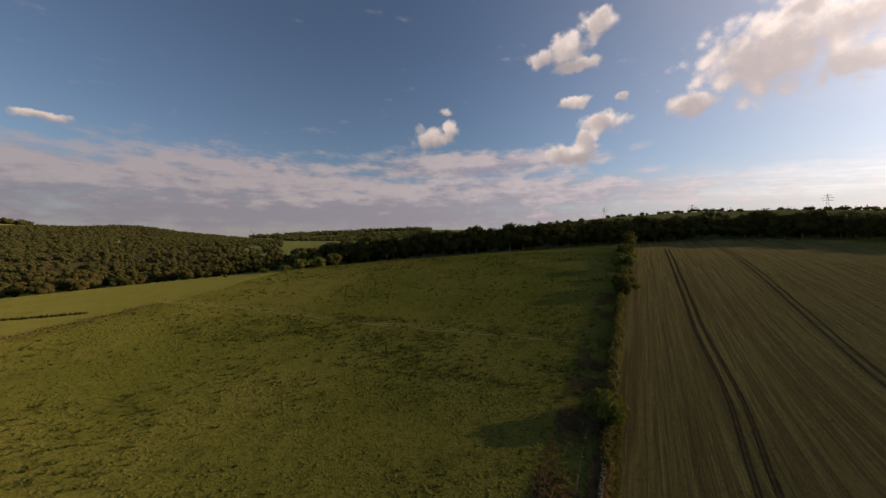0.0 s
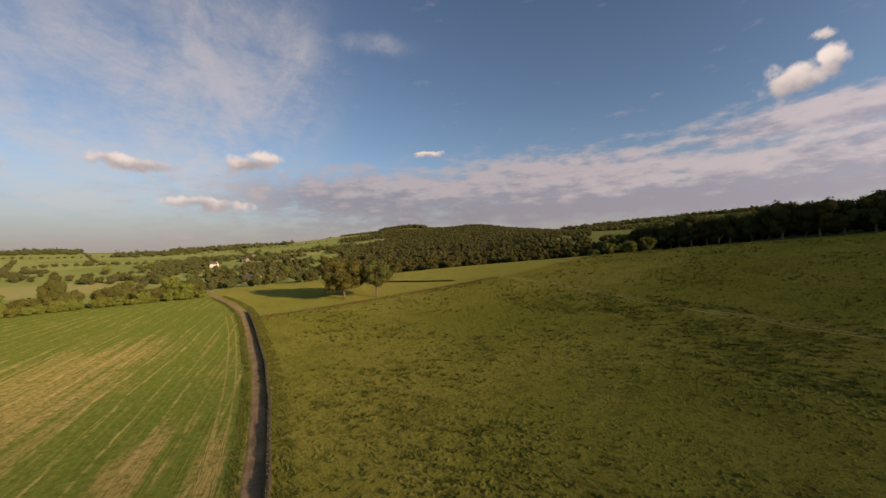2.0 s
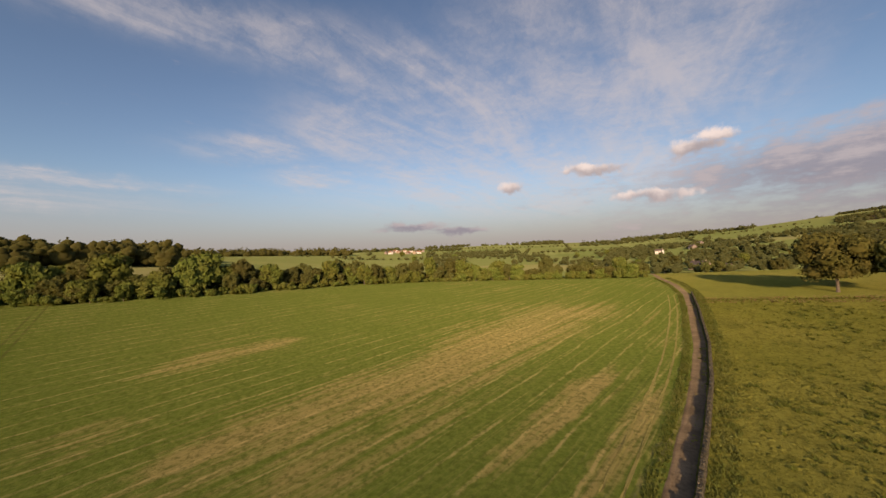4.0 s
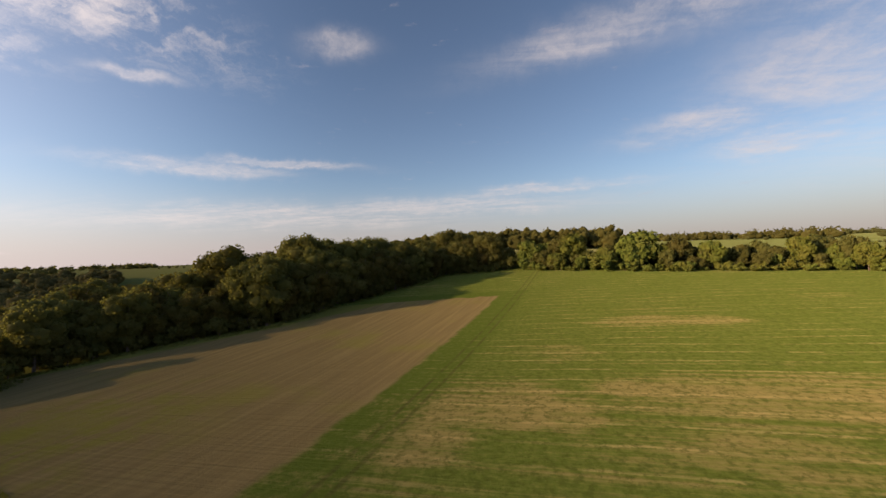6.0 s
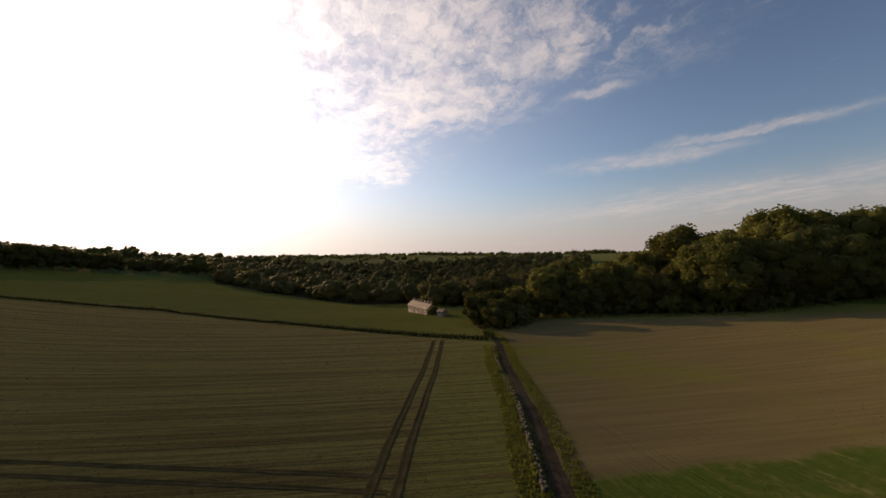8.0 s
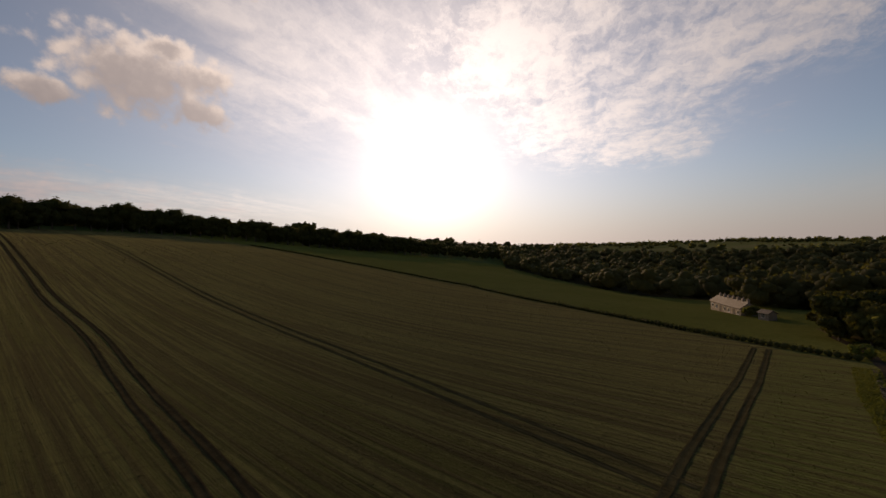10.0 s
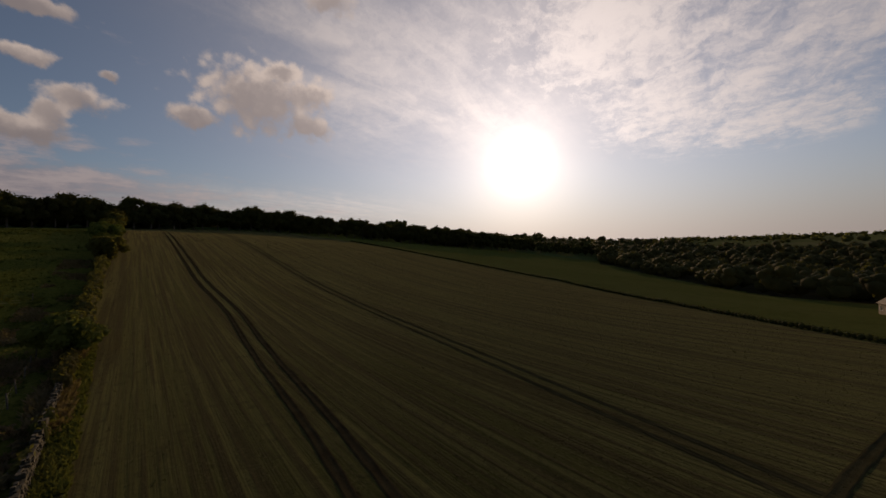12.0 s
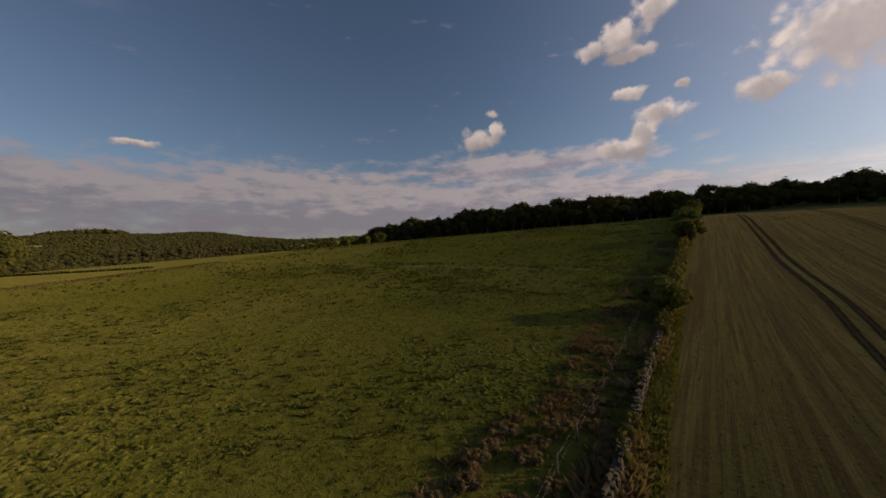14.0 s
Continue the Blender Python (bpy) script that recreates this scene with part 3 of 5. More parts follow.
def box(bm, x, y, z, sx, sy, sz, turn=0.0):
    m = Matrix.Translation((x, y, z)) @ Matrix.Rotation(turn, 4, "Z") @ Matrix.Diagonal((sx, sy, sz, 1))
    return bmesh.ops.create_cube(bm, size=1.0, matrix=m)["verts"]


def rod(bm, a, b, r1, r2, sides=6):
    a, b = Vector(a), Vector(b)
    d = b - a
    m = Matrix.Translation((a + b) / 2) @ d.to_track_quat("Z", "Y").to_matrix().to_4x4()
    bmesh.ops.create_cone(bm, cap_ends=True, segments=sides, radius1=r1, radius2=r2, depth=d.length, matrix=m)



def ball(level):
    bm = bmesh.new()
    bmesh.ops.create_icosphere(bm, subdivisions=level, radius=1.0)
    v = np.array([x.co[:] for x in bm.verts])
    f = np.array([[x.index for x in g.verts] for g in bm.faces])
    bm.free()
    return v, f


BALLS = {1: ball(1), 2: ball(2)}


def unit_ways(rng, count):
    v = rng.normal(size=(count, 3))
    return v / np.linalg.norm(v, axis=1, keepdims=True)


def cards(rng, at, out, size):
    """Small folded leaf sprays: two triangles each, at places, facing roughly out."""
    k = len(at)
    n = out + rng.normal(scale=0.55, size=(k, 3))
    n /= np.linalg.norm(n, axis=1, keepdims=True) + 1e-9
    t = np.cross(n, rng.normal(size=(k, 3)))
    t /= np.linalg.norm(t, axis=1, keepdims=True) + 1e-9
    b = np.cross(n, t)
    s = (size * rng.uniform(0.6, 1.35, k))[:, None]
    w = s * rng.uniform(0.45, 0.8, (k, 1))
    v = np.stack([at - t * s, at + b * w - n * 0.25 * s, at + t * s, at - b * w - n * 0.25 * s], 1).reshape(-1, 3)
    f = np.arange(4 * k).reshape(-1, 4)[:, [[0, 1, 2], [0, 2, 3]]].reshape(-1, 3)
    return v, f


class Heap:
    """Collects vertices and faces of one mesh."""

    def __init__(self):
        self.v, self.f, self.n = [], [], 0

    def add(self, v, f):
        self.v.append(np.asarray(v, float))
        self.f.append(np.asarray(f) + self.n)
        self.n += len(v)

    def mesh(self, name, *mats):
        return mesh_of(name, np.concatenate(self.v), [r for f in self.f for r in f.tolist()], *mats, round_off=True)


def crown_mesh(name, seed, wide, low, high, puffs, sprays, leaf, mat, lean=0.0):
    """An uneven crown: overlapping leafy puffs with sprays over their outsides and gaps between them."""
    rng = np.random.default_rng(seed)
    mid, half = (low + high) / 2, (high - low) / 2
    c = unit_ways(rng, puffs)
    lobes = unit_ways(rng, 7)
    c = c * (0.82 + 0.34 * np.clip((c @ lobes.T).max(1) * 2 - 1, 0, 1))[:, None] * (rng.uniform(0.25, 1.0, (puffs, 1)) ** 0.5)
    r = rng.uniform(0.20, 0.42, puffs) * min(wide, half) * 1.05
    taper = 1.0 - 0.30 * np.clip(c[:, 2:], 0, 1) ** 2 - 0.12 * np.clip(-c[:, 2:], 0, 1)
    c = c * taper * [wide - r.mean() * 0.6, wide - r.mean() * 0.6, half - r.mean() * 0.6] + [lean, 0, mid]
    out = Heap()
    bv, bf = BALLS[1]
    for p, s in zip(c, r):
        out.add(bv * (s * rng.uniform(0.74, 0.92, (len(bv), 1))) * [1, 1, 0.85] + p, bf)
    which = rng.integers(0, puffs, sprays * 2)
    ways = unit_ways(rng, sprays * 2)
    at = c[which] + ways * r[which][:, None] * rng.uniform(0.86, 1.12, (sprays * 2, 1)) * [1, 1, 0.88]
    d = np.linalg.norm(at[:, None] - c[None], axis=2) / r[None]
    d[np.arange(len(at)), which] = 9
    keep = np.flatnonzero(d.min(1) > 0.82)[:sprays]
    out.add(*cards(rng, at[keep], ways[keep], leaf))
    return out.mesh(name, mat)


def trunk_bm(rng, height, radius, limbs, reach, start=0.35):
    bm = bmesh.new()
    knee = Vector((rng.uniform(-0.3, 0.3), rng.uniform(-0.3, 0.3), height * start))
    top = knee + Vector((rng.uniform(-0.5, 0.5), rng.uniform(-0.5, 0.5), height * 0.4))
    rod(bm, (0, 0, -0.6), (0, 0, 0.5), radius * 1.5, radius, 8)
    rod(bm, (0, 0, 0.45), knee, radius, radius * 0.8, 8)
    rod(bm, knee, top, radius * 0.8, radius * 0.4, 7)
    for k in range(limbs):
        a = 2 * math.pi * k / limbs + rng.uniform(-0.3, 0.3)
        base = knee.lerp(top, rng.uniform(0.0, 0.7))
        tip = base + Vector((math.cos(a) * reach, math.sin(a) * reach, height * rng.uniform(0.12, 0.3)))
        rod(bm, base, tip, radius * 0.4, radius * 0.12, 5)
    return bm


def make_tree(name, label, seed, height, wide, low, puffs, sprays, leaf, mat, category="tree", group="", limbs=5):
    rng = random.Random(seed)
    root = new(name)
    tagged(root, label, category, group)
    part("trunk", trunk_bm(rng, height, max(0.10, height * 0.022), limbs, wide * 0.6), BARK, root)
    piece("crown", crown_mesh("crown", seed, wide, low, height, puffs, sprays, leaf, mat), root)
    return root


def drop_first(ob):
    """Take a pattern thing out of the place once its copies stand."""
    for o in list(ob.children_recursive) + [ob]:
        bpy.data.objects.remove(o)


def stand(pattern, x, y, scale=1.0, turn=0.0, sink=0.0, squash=1.0):
    m = pose(x, y, ground(x, y) - sink, 0, 0, turn) @ Matrix.Diagonal((scale, scale, scale * squash, 1))
    return copy_thing(pattern, m)


# ---------------------------------------------------------------- ground
def field_of(x, y):
    """0 pasture, 1 stubble, 2 south field, 3 meadow, 4 far country."""
    lane = side_of(LANE, x, y)
    if x > 60 and lane > 0 and side_of(EAST_HEDGE, x, y) < 0:
        return 3 if math.hypot(x, y) < 420 else 4
    if lane > 0:
        if side_of(HEDGE, x, y) > 0:
            if y > 275 or x < -330:
                return 4
            return 3 if side_of(BANK, x, y) > 0 and x < -90 else 0
        return 1 if math.hypot(x, y) < 330 else 4
    return 2 if math.hypot(x, y) < 215 else 4


def hill_wood(x, y):
    """Where the hill is wooded: ragged to the west, with a field below the copse."""
    az, d = math.degrees(math.atan2(-x, y)), math.hypot(x, y)
    return noise.noise((x * 0.005, y * 0.005, 14.6)) > -0.62 + max(0.0, az - 52) * 0.055 and not (1640 < d < 1890 and 48.5 < az < 53.5)


def wooded(x, y):
    """Ground under the far woods."""
    az, d = math.degrees(math.atan2(-x, y)), math.hypot(x, y)
    if 33 < az < 61 and 480 < d < 1850:
        return hill_wood(x, y)
    return -146 < az < -92 and 235 + max(0.0, az + 110) * 9 < d < 615 or -178 < az < -142 and 172 < d < 328


def make_ground():
    radii = [0.0] + [2.0 * k for k in range(1, 60)]
    while radii[-1] < 4700:
        radii.append(radii[-1] * 1.028 + 0.3)
    turns = 360
    angles = np.arange(turns) * 2 * math.pi / turns
    r = np.array(radii[1:])
    x, y = (-r[:, None] * np.sin(angles)).ravel(), (r[:, None] * np.cos(angles)).ravel()
    verts = np.stack([x, y, lie(x, y)], 1)
    verts = np.concatenate([[[0, 0, ground(0, 0)]], verts])
    faces = [(0, 1 + k, 1 + (k + 1) % turns) for k in range(turns)]
    for i in range(len(r) - 1):
        a = 1 + i * turns
        faces += [(a + k, a + turns + k, a + turns + (k + 1) % turns, a + (k + 1) % turns) for k in range(turns)]
    me = mesh_of("ground", verts, faces, PASTURE, STUBBLE, SOUTH, MEADOW, COUNTRY, WOOD_FLOOR)
    bm = bmesh.new()
    bm.from_mesh(me)
    for line in (LANE[2:], HEDGE, EAST_HEDGE, BANK):
        for (ax, ay), (bx, by) in zip(line, line[1:]):
            near = [f for f in bm.faces if (f.calc_center_median().xy - Vector(((ax + bx) / 2, (ay + by) / 2))).length < math.hypot(bx - ax, by - ay) * 0.5 + 12]
            geom = set(near)
            for f in near:
                geom.update(f.verts)
                geom.update(f.edges)
            bmesh.ops.bisect_plane(bm, geom=list(geom), plane_co=(ax, ay, 0), plane_no=(-(by - ay), bx - ax, 0))
    for f in bm.faces:
        c = f.calc_center_median()
        f.material_index = 5 if wooded(c.x, c.y) else field_of(c.x, c.y) if c.xy.length < 430 else 4
        f.smooth = True
    bm.to_mesh(me)
    bm.free()
    ob = new("ground", me)
    tagged(ob, "rolling farmland with green pasture, stubble and bare brown soil", "ground", kind="structure")


make_ground()


def strip(name, line, offsets, mat, step=2.0, wave=0.0, seed=1):
    """A long sheet along a line with the given cross-section of (side, lift)."""
    rng = random.Random(seed)
    v, f = [], []
    pts = along(line, step)
    for k, (p, d, run) in enumerate(pts):
        a, b = pts[max(0, k - 2)][0], pts[min(len(pts) - 1, k + 2)][0]
        d = (b - a).normalized()
        left = Vector((-d.y, d.x))
        jog = wave * noise.noise((run * 0.12, seed, 0))
        for s, z in offsets:
            q = p + left * (s + jog + rng.uniform(-1, 1) * 0.06)
            v.append((q.x, q.y, ground(q.x, q.y) + z + rng.uniform(-1, 1) * 0.012))
    w = len(offsets)
    for k in range(len(pts) - 1):
        f += [(k * w + i, (k + 1) * w + i, (k + 1) * w + i + 1, k * w + i + 1) for i in range(w - 1)]
    me = mesh_of(name, v, f, mat)
    for q in me.polygons:
        q.use_smooth = True
    return me


LANE_SHAPE = [(1.2, -0.02), (1.0, 0.04), (0.75, 0.03), (0.4, 0.05), (0.0, 0.11), (-0.4, 0.05), (-0.75, 0.03), (-1.0, 0.05), (-1.2, -0.02)]
lane = new("road", strip("road", LANE[:13], [(a * 0.85, b) for a, b in LANE_SHAPE], DIRT, 1.5, 0.15))
tagged(lane, "rutted pale dirt farm track between a stone wall and fields", "road", kind="structure")
# eastern lane: the wall's shadow is painted in by the darker dirt
lane = new("road", strip("road", LANE[12:], [(a * 0.60 + 0.2, b) for a, b in LANE_SHAPE], SHADED_DIRT, 1.5, 0.35, 4))
tagged(lane, "narrow farm lane between grass verges, dirt darkened for wall shadow", "road", kind="structure")

path = new("footpath", strip("footpath", FENCE, [(1.1, -0.03), (0.95, 0.05), (0.62, 0.05), (0.45, -0.04), (-0.5, -0.04), (-0.62, 0.05), (-0.85, 0.05), (-1.0, -0.03)], TRODDEN, 1.2, 1.2, 7))
tagged(path, "faint trodden double track along the pasture fence", "path", kind="structure")

# ---------------------------------------------------------------- trees
patterns = []


def pattern(*args, **more):
    t = make_tree(*args, **more)
    patterns.append(t)
    return t


WOODS = "trees of the dark wood on the ridge"
wood_trees = [
    pattern("tree", "tall dark broadleaf tree at the edge of the ridge wood", 11, 20, 7.6, 1.0, 40, 1300, 0.52, LEAF_DARK, group=WOODS),
    pattern("tree", "tall dark broadleaf tree at the edge of the ridge wood", 12, 21, 7.0, 1.2, 38, 1300, 0.52, LEAF_DARK, group=WOODS),
    pattern("tree", "tall dark broadleaf tree at the edge of the ridge wood", 13, 18, 7.4, 0.8, 36, 1300, 0.52, LEAF_DARK, group=WOODS),
]
GROVE = "trees of the grove beside the brown field"
grove_trees = [
    pattern("tree", "full leafy broadleaf tree at the edge of the grove", 21, 22, 7.6, 0.8, 60, 4200, 0.38, LEAF, group=GROVE),
    pattern("tree", "full leafy broadleaf tree at the edge of the grove", 22, 19, 6.8, 0.5, 54, 3850, 0.38, LEAF, group=GROVE),
    pattern("tree", "full leafy broadleaf tree at the edge of the grove", 23, 23, 7.4, 1.5, 60, 4200, 0.38, LEAF, group=GROVE),
    pattern("tree", "leafy oak with yellowing leaves in the grove", 24, 20, 7.2, 0.8, 56, 4025, 0.38, LEAF_OAK, group=GROVE),
]
SCRUB = "bushes and small trees along the far field edge"
scrub = [
    pattern("bush", "green hawthorn bush in the hedge beyond the striped field", 31, 5.0, 3.4, 0.0, 26, 640, 0.36, LEAF_SHRUB, category="bush", group=SCRUB, limbs=4),
    pattern("bush", "rounded green bush in the hedge beyond the striped field", 32, 4.2, 3.3, 0.0, 26, 600, 0.36, LEAF_SHRUB, category="bush", group=SCRUB, limbs=4),
    pattern("tree", "small leafy tree in the hedge beyond the striped field", 33, 10.0, 4.4, 0.4, 26, 900, 0.55, LEAF_SHRUB, group=SCRUB, limbs=4),
    pattern("tree", "small dark green tree in the hedge beyond the striped field", 34, 9.0, 4.2, 0.3, 26, 900, 0.55, LEAF, group=SCRUB, limbs=4),
]

rng = random.Random(5)

# ridge wood: the front row of trees
for row, (back, gap) in enumerate([(3, 7.6)]):
    for p, d, run in along(WOOD_EDGE, gap):
        q = p + Vector((-d.y, d.x)) * (back + rng.uniform(-2.5, 2.5)) + d * rng.uniform(-2, 2)
        far = run > 620
        stand(rng.choice(wood_trees), q.x, q.y, rng.uniform(0.88, 1.18) * (0.75 if far else 1.0), rng.uniform(0, 360), 0.3)

# the grove south-east of the brown field
for row, (back, gap) in enumerate([(2.0, 6.5), (9, 8.5), (18, 10.5), (29, 12)]):
    for p, d, run in along(GROVE_EDGE, gap):
        q = p + Vector((d.y, -d.x)) * (-back + rng.uniform(-2, 2)) + d * rng.uniform(-2, 2)
        if (run > 175 and row > 1) or (run < 24 and row > 0):
            continue
        size = rng.uniform(0.93, 1.09) * (0.62 if run < 25 else 0.5 if run > 185 else 0.85 if run < 60 else 0.95 if run > 125 else 1.1) * (0.78, 0.95, 1.08, 1.1)[row]
        stand(rng.choice(grove_trees), q.x, q.y, size, rng.uniform(0, 360), 0.3)

under = pattern("bush", "leafy undergrowth at the foot of the grove", 36, 6.0, 3.6, 0.0, 24, 600, 0.52, LEAF, category="bush", group="undergrowth along the grove", limbs=4)
for p, d, run in along(GROVE_EDGE, 4.2):
    q = p + Vector((-d.y, d.x)) * rng.uniform(-0.5, 2.5)
    stand(under, q.x, q.y, rng.uniform(0.55, 1.15), rng.uniform(0, 360), 0.1)

# hedge and scrub beyond the striped field
for row, (back, gap) in enumerate([(2, 2.6), (5, 4.2), (11, 5.4)]):
    for p, d, run in along(WEST_EDGE, gap):
        q = p + Vector((-d.y, d.x)) * (back + rng.uniform(-2, 2)) + d * rng.uniform(-2, 2)
        tall = run < 45 or 95 < run < 190 or row > 1
        if row == 0:
            one = scrub[rng.randrange(2)] if rng.random() < 0.8 or not tall else scrub[2]
            size = rng.uniform(0.4, 1.0)
        else:
            one = rng.choice(scrub[2:] if tall else scrub)
            size = rng.uniform(0.6, 1.1) * (1.45 if run < 70 else 1.0) if tall else rng.uniform(0.6, 1.0)
        stand(one, q.x, q.y, size, rng.uniform(0, 360), 0.2, rng.uniform(0.6, 1.5))

# two oaks standing in the pasture corner
make = make_tree("oak_tree", "broad mature oak standing alone in the pasture", 41, 17.5, 9.4, 2.4, 64, 4600, 0.46, LEAF_OAK, group="pasture oaks", limbs=7)
make.matrix_basis = pose(-128, 69, ground(-128, 69), 0, 0, 20)
make = make_tree("oak_tree", "slender dark oak standing beside a broader one", 42, 16.5, 5.6, 2.8, 42, 3000, 0.46, LEAF, group="pasture oaks", limbs=6)
make.matrix_basis = pose(-119.5, 78, ground(-119.5, 78), 0, 0, 70)

# hedge bushes on the line between pasture and stubble
hedge_row = [
    pattern("hedge_bush", "bushy hawthorn growing in the field hedge", 51, 5.5, 3.4, 0.1, 30, 1700, 0.30, LEAF_SHRUB, category="bush", group="bushes of the field hedge", limbs=5),
    pattern("hedge_bush", "dark hawthorn growing in the field hedge", 52, 5.0, 2.6, 0.1, 26, 1300, 0.30, LEAF, category="bush", group="bushes of the field hedge", limbs=5),
]
stand(hedge_row[0], 23.6, 52.6, 0.95, 40)
stand(hedge_row[0], 26.0, 57.0, 0.5, 140)
stand(hedge_row[1], 60.5, 121, 1.5, 10)
stand(hedge_row[1], 63.5, 128, 1.3, 200)
stand(hedge_row[0], 79, 159, 1.5, 100)
stand(hedge_row[1], 97, 193, 1.5, 160)
for k in range(16):
    u = k / 15
    x, y = 66 + 48 * u, 134 + 86 * u
    stand(hedge_row[k % 2], x + rng.uniform(-1, 1), y + rng.uniform(-1, 1), rng.uniform(0.6, 1.0), rng.uniform(0, 360))
stand(grove_trees[1], 118, 229, 0.56, 30)
stand(grove_trees[3], 121, 236, 0.62, 130)
for k in range(14):
    u = k / 13
    x, y = 33 + 26 * u, 71 + 48 * u
    stand(hedge_row[1], x + rng.uniform(-0.5, 0.5), y + rng.uniform(-0.5, 0.5), rng.uniform(0.25, 0.5), rng.uniform(0, 360))

# clump of bushes at the head of the pasture
for x, y, size, one in [(-84, 214, 1.5, 0), (-90, 205, 1.1, 1), (-78, 224, 1.6, 0), (-70, 232, 1.3, 3), (-97, 196, 0.9, 1), (-73, 240, 1.2, 2), (-112, 186, 0.5, 1)]:
    stand(scrub[one], x, y, size * (0.75 if one > 1 else 1.0), rng.uniform(0, 360))

# dark trees where the lane meets the cottages
thicket = pattern("tree", "dense dark holly tree at the end of the lane", 35, 10.0, 3.8, 0.0, 30, 1400, 0.45, LEAF_DARK, group="trees at the lane end", limbs=4)
for x, y, size in [(75, -65, 0.85), (80, -62.5, 1.0), (85, -66, 1.05), (90, -71, 0.95), (71.5, -62, 0.6), (82, -71, 1.1), (96, -78, 1.0)]:
    stand(thicket, x, y, size, rng.uniform(0, 360))
stand(under, 118.4, -72.5, 0.62, 20)
stand(under, 114.2, -73.6, 0.5, 110)
stand(scrub[1], 64.5, -52.5, 0.62, 70)

# scattered field trees to the west and on the far ridges
FIELD_TREES = [(-515, -75, 0.55), (-640, 10, 0.5), (-700, 60, 0.5), (-600, -190, 0.6), (-560, -250, 0.55), (-680, -330, 0.6), (-420, 20, 0.5), (-450, 70, 0.5), (-470, 110, 0.6),
               (-360, 80, 0.5), (-340, 110, 0.55), (-320, 95, 0.45), (-390, 140, 0.6), (-300, 130, 0.55), (-290, 160, 0.6), (-430, 160, 0.6), (-360, 60, 0.4)]
for x, y, size in FIELD_TREES:
    stand(scrub[2 + rng.randrange(2)], x, y, size * 2.1, rng.uniform(0, 360), 0.3)


def wood_mass(name, label, seed, spots, mat, sprays=14):
    """Woodland too far off to count: many uneven crowns in one mesh."""
    r = np.random.default_rng(seed)
    out = Heap()
    bv, bf = BALLS[1]
    for x, y, size in spots:
        away = math.hypot(x, y)
        z = ground(x, y)
        puffs = 13 if away < 330 else 8 if away < 640 else 2
        tall = size * (r.uniform(0.95, 1.6) if puffs > 2 else r.uniform(0.75, 1.05))
        c = unit_ways(r, puffs) * r.uniform(0.35, 0.8, (puffs, 1))
        c = c * [size, size, tall * 0.5] + [x, y, z + tall * 0.80]
        c[0] = (x, y, z + tall * 0.55)
        rad = size * r.uniform(0.30, 0.52, puffs) * (0.95 if puffs > 2 else 1.2)
        rad[0] = size * (0.75 if puffs > 2 else 0.95)
        for p, q in zip(c, rad):
            out.add(bv * (q * r.uniform(0.78, 1.05, (len(bv), 1))) * [1, 1, r.uniform(0.75, 1.0) if puffs > 2 else r.uniform(0.45, 0.7)] + p, bf)
        many = int(min(150, max(10, sprays * 800 / away)))
        which = r.integers(0, puffs, many)
        w = unit_ways(r, many)
        w[:, 2] = np.abs(w[:, 2]) * 1.2 - 0.3
        at = c[which] + w * rad[which][:, None] * r.uniform(0.85, 1.2, (many, 1))
        out.add(*cards(r, at, w, size * (0.24 if many < 20 else 0.11)))
    ob = new(name, out.mesh(name, mat))
    return tagged(ob, label, "woodland", kind="stuff")


def spread(seed, count, az, near, far, size, test=None):
    """Spots thrown over a sector, evenly by area."""
    r = random.Random(seed)
    out = []
    while len(out) < count:
        a, d = radians(r.uniform(*az)), math.sqrt(r.uniform(near * near, far * far))
        x, y = -d * math.sin(a), d * math.cos(a)
        if test is None or test(x, y):
            out.append((x, y, size * r.uniform(0.7, 1.25) * (0.8 + 0.35 * d / far)))
    return out


def in_clump(scale, cut, seed=0):
    return lambda x, y: noise.noise((x * scale, y * scale, seed * 7.3)) > cut


wood_mass("hill_woodland", "dense olive-brown woodland covering the hillside", 61,
          spread(61, 6400, (31, 62), 470, 1850, 4.4, lambda x, y: hill_wood(x, y)) + spread(60, 900, (24, 33), 470, 1500, 4.8), LEAF_HAZED, 8)
wood_mass("hilltop_copse", "dark flat-topped plantation on the hilltop", 78, spread(59, 420, (48.8, 56.0), 1890, 1990, 11.0), LEAF_DARK, 8)


def field_rows(seed, legs, size):
    """Hedgerow trees strung along far field edges: heading and distance of each end."""
    r = random.Random(seed)
    out = []
    for a1, d1, a2, d2 in legs:
        p, q = heading(a1) * d1, heading(a2) * d2
        steps = int((q - p).length / 13)
        for k in range(steps):
            if noise.noise((k * 0.16, a1, d1)) < -0.22:
                continue
            at = p.lerp(q, k / steps)
            out.append((at.x + r.uniform(-2, 2), at.y + r.uniform(-2, 2), size * r.uniform(0.45, 1.2)))
    return out


wood_mass("hedgerows", "hedgerows and single trees between the far fields", 79,
          field_rows(79, [(-126, 1560, -160, 1500), (-100, 1700, -126, 1600), (-150, 900, -166, 940), (-88, 1250, -120, 1330), (-95, 980, -112, 1050), (-112, 1050, -116, 1500), (-104, 1000, -106, 1450), (-124, 900, -146, 980), (-132, 900, -130, 1450), (-122, 1180, -148, 1250), (-140, 960, -138, 1500),
                          (72, 620, 104, 680), (86, 420, 84, 900), (98, 500, 96, 1100), (66, 900, 110, 980), (74, 900, 76, 1500), (90, 980, 91, 1500), (64, 1250, 108, 1300), (104, 680, 126, 640), (112, 660, 111, 1000), (120, 640, 134, 800)], 4.6), LEAF_HAZED, 8)
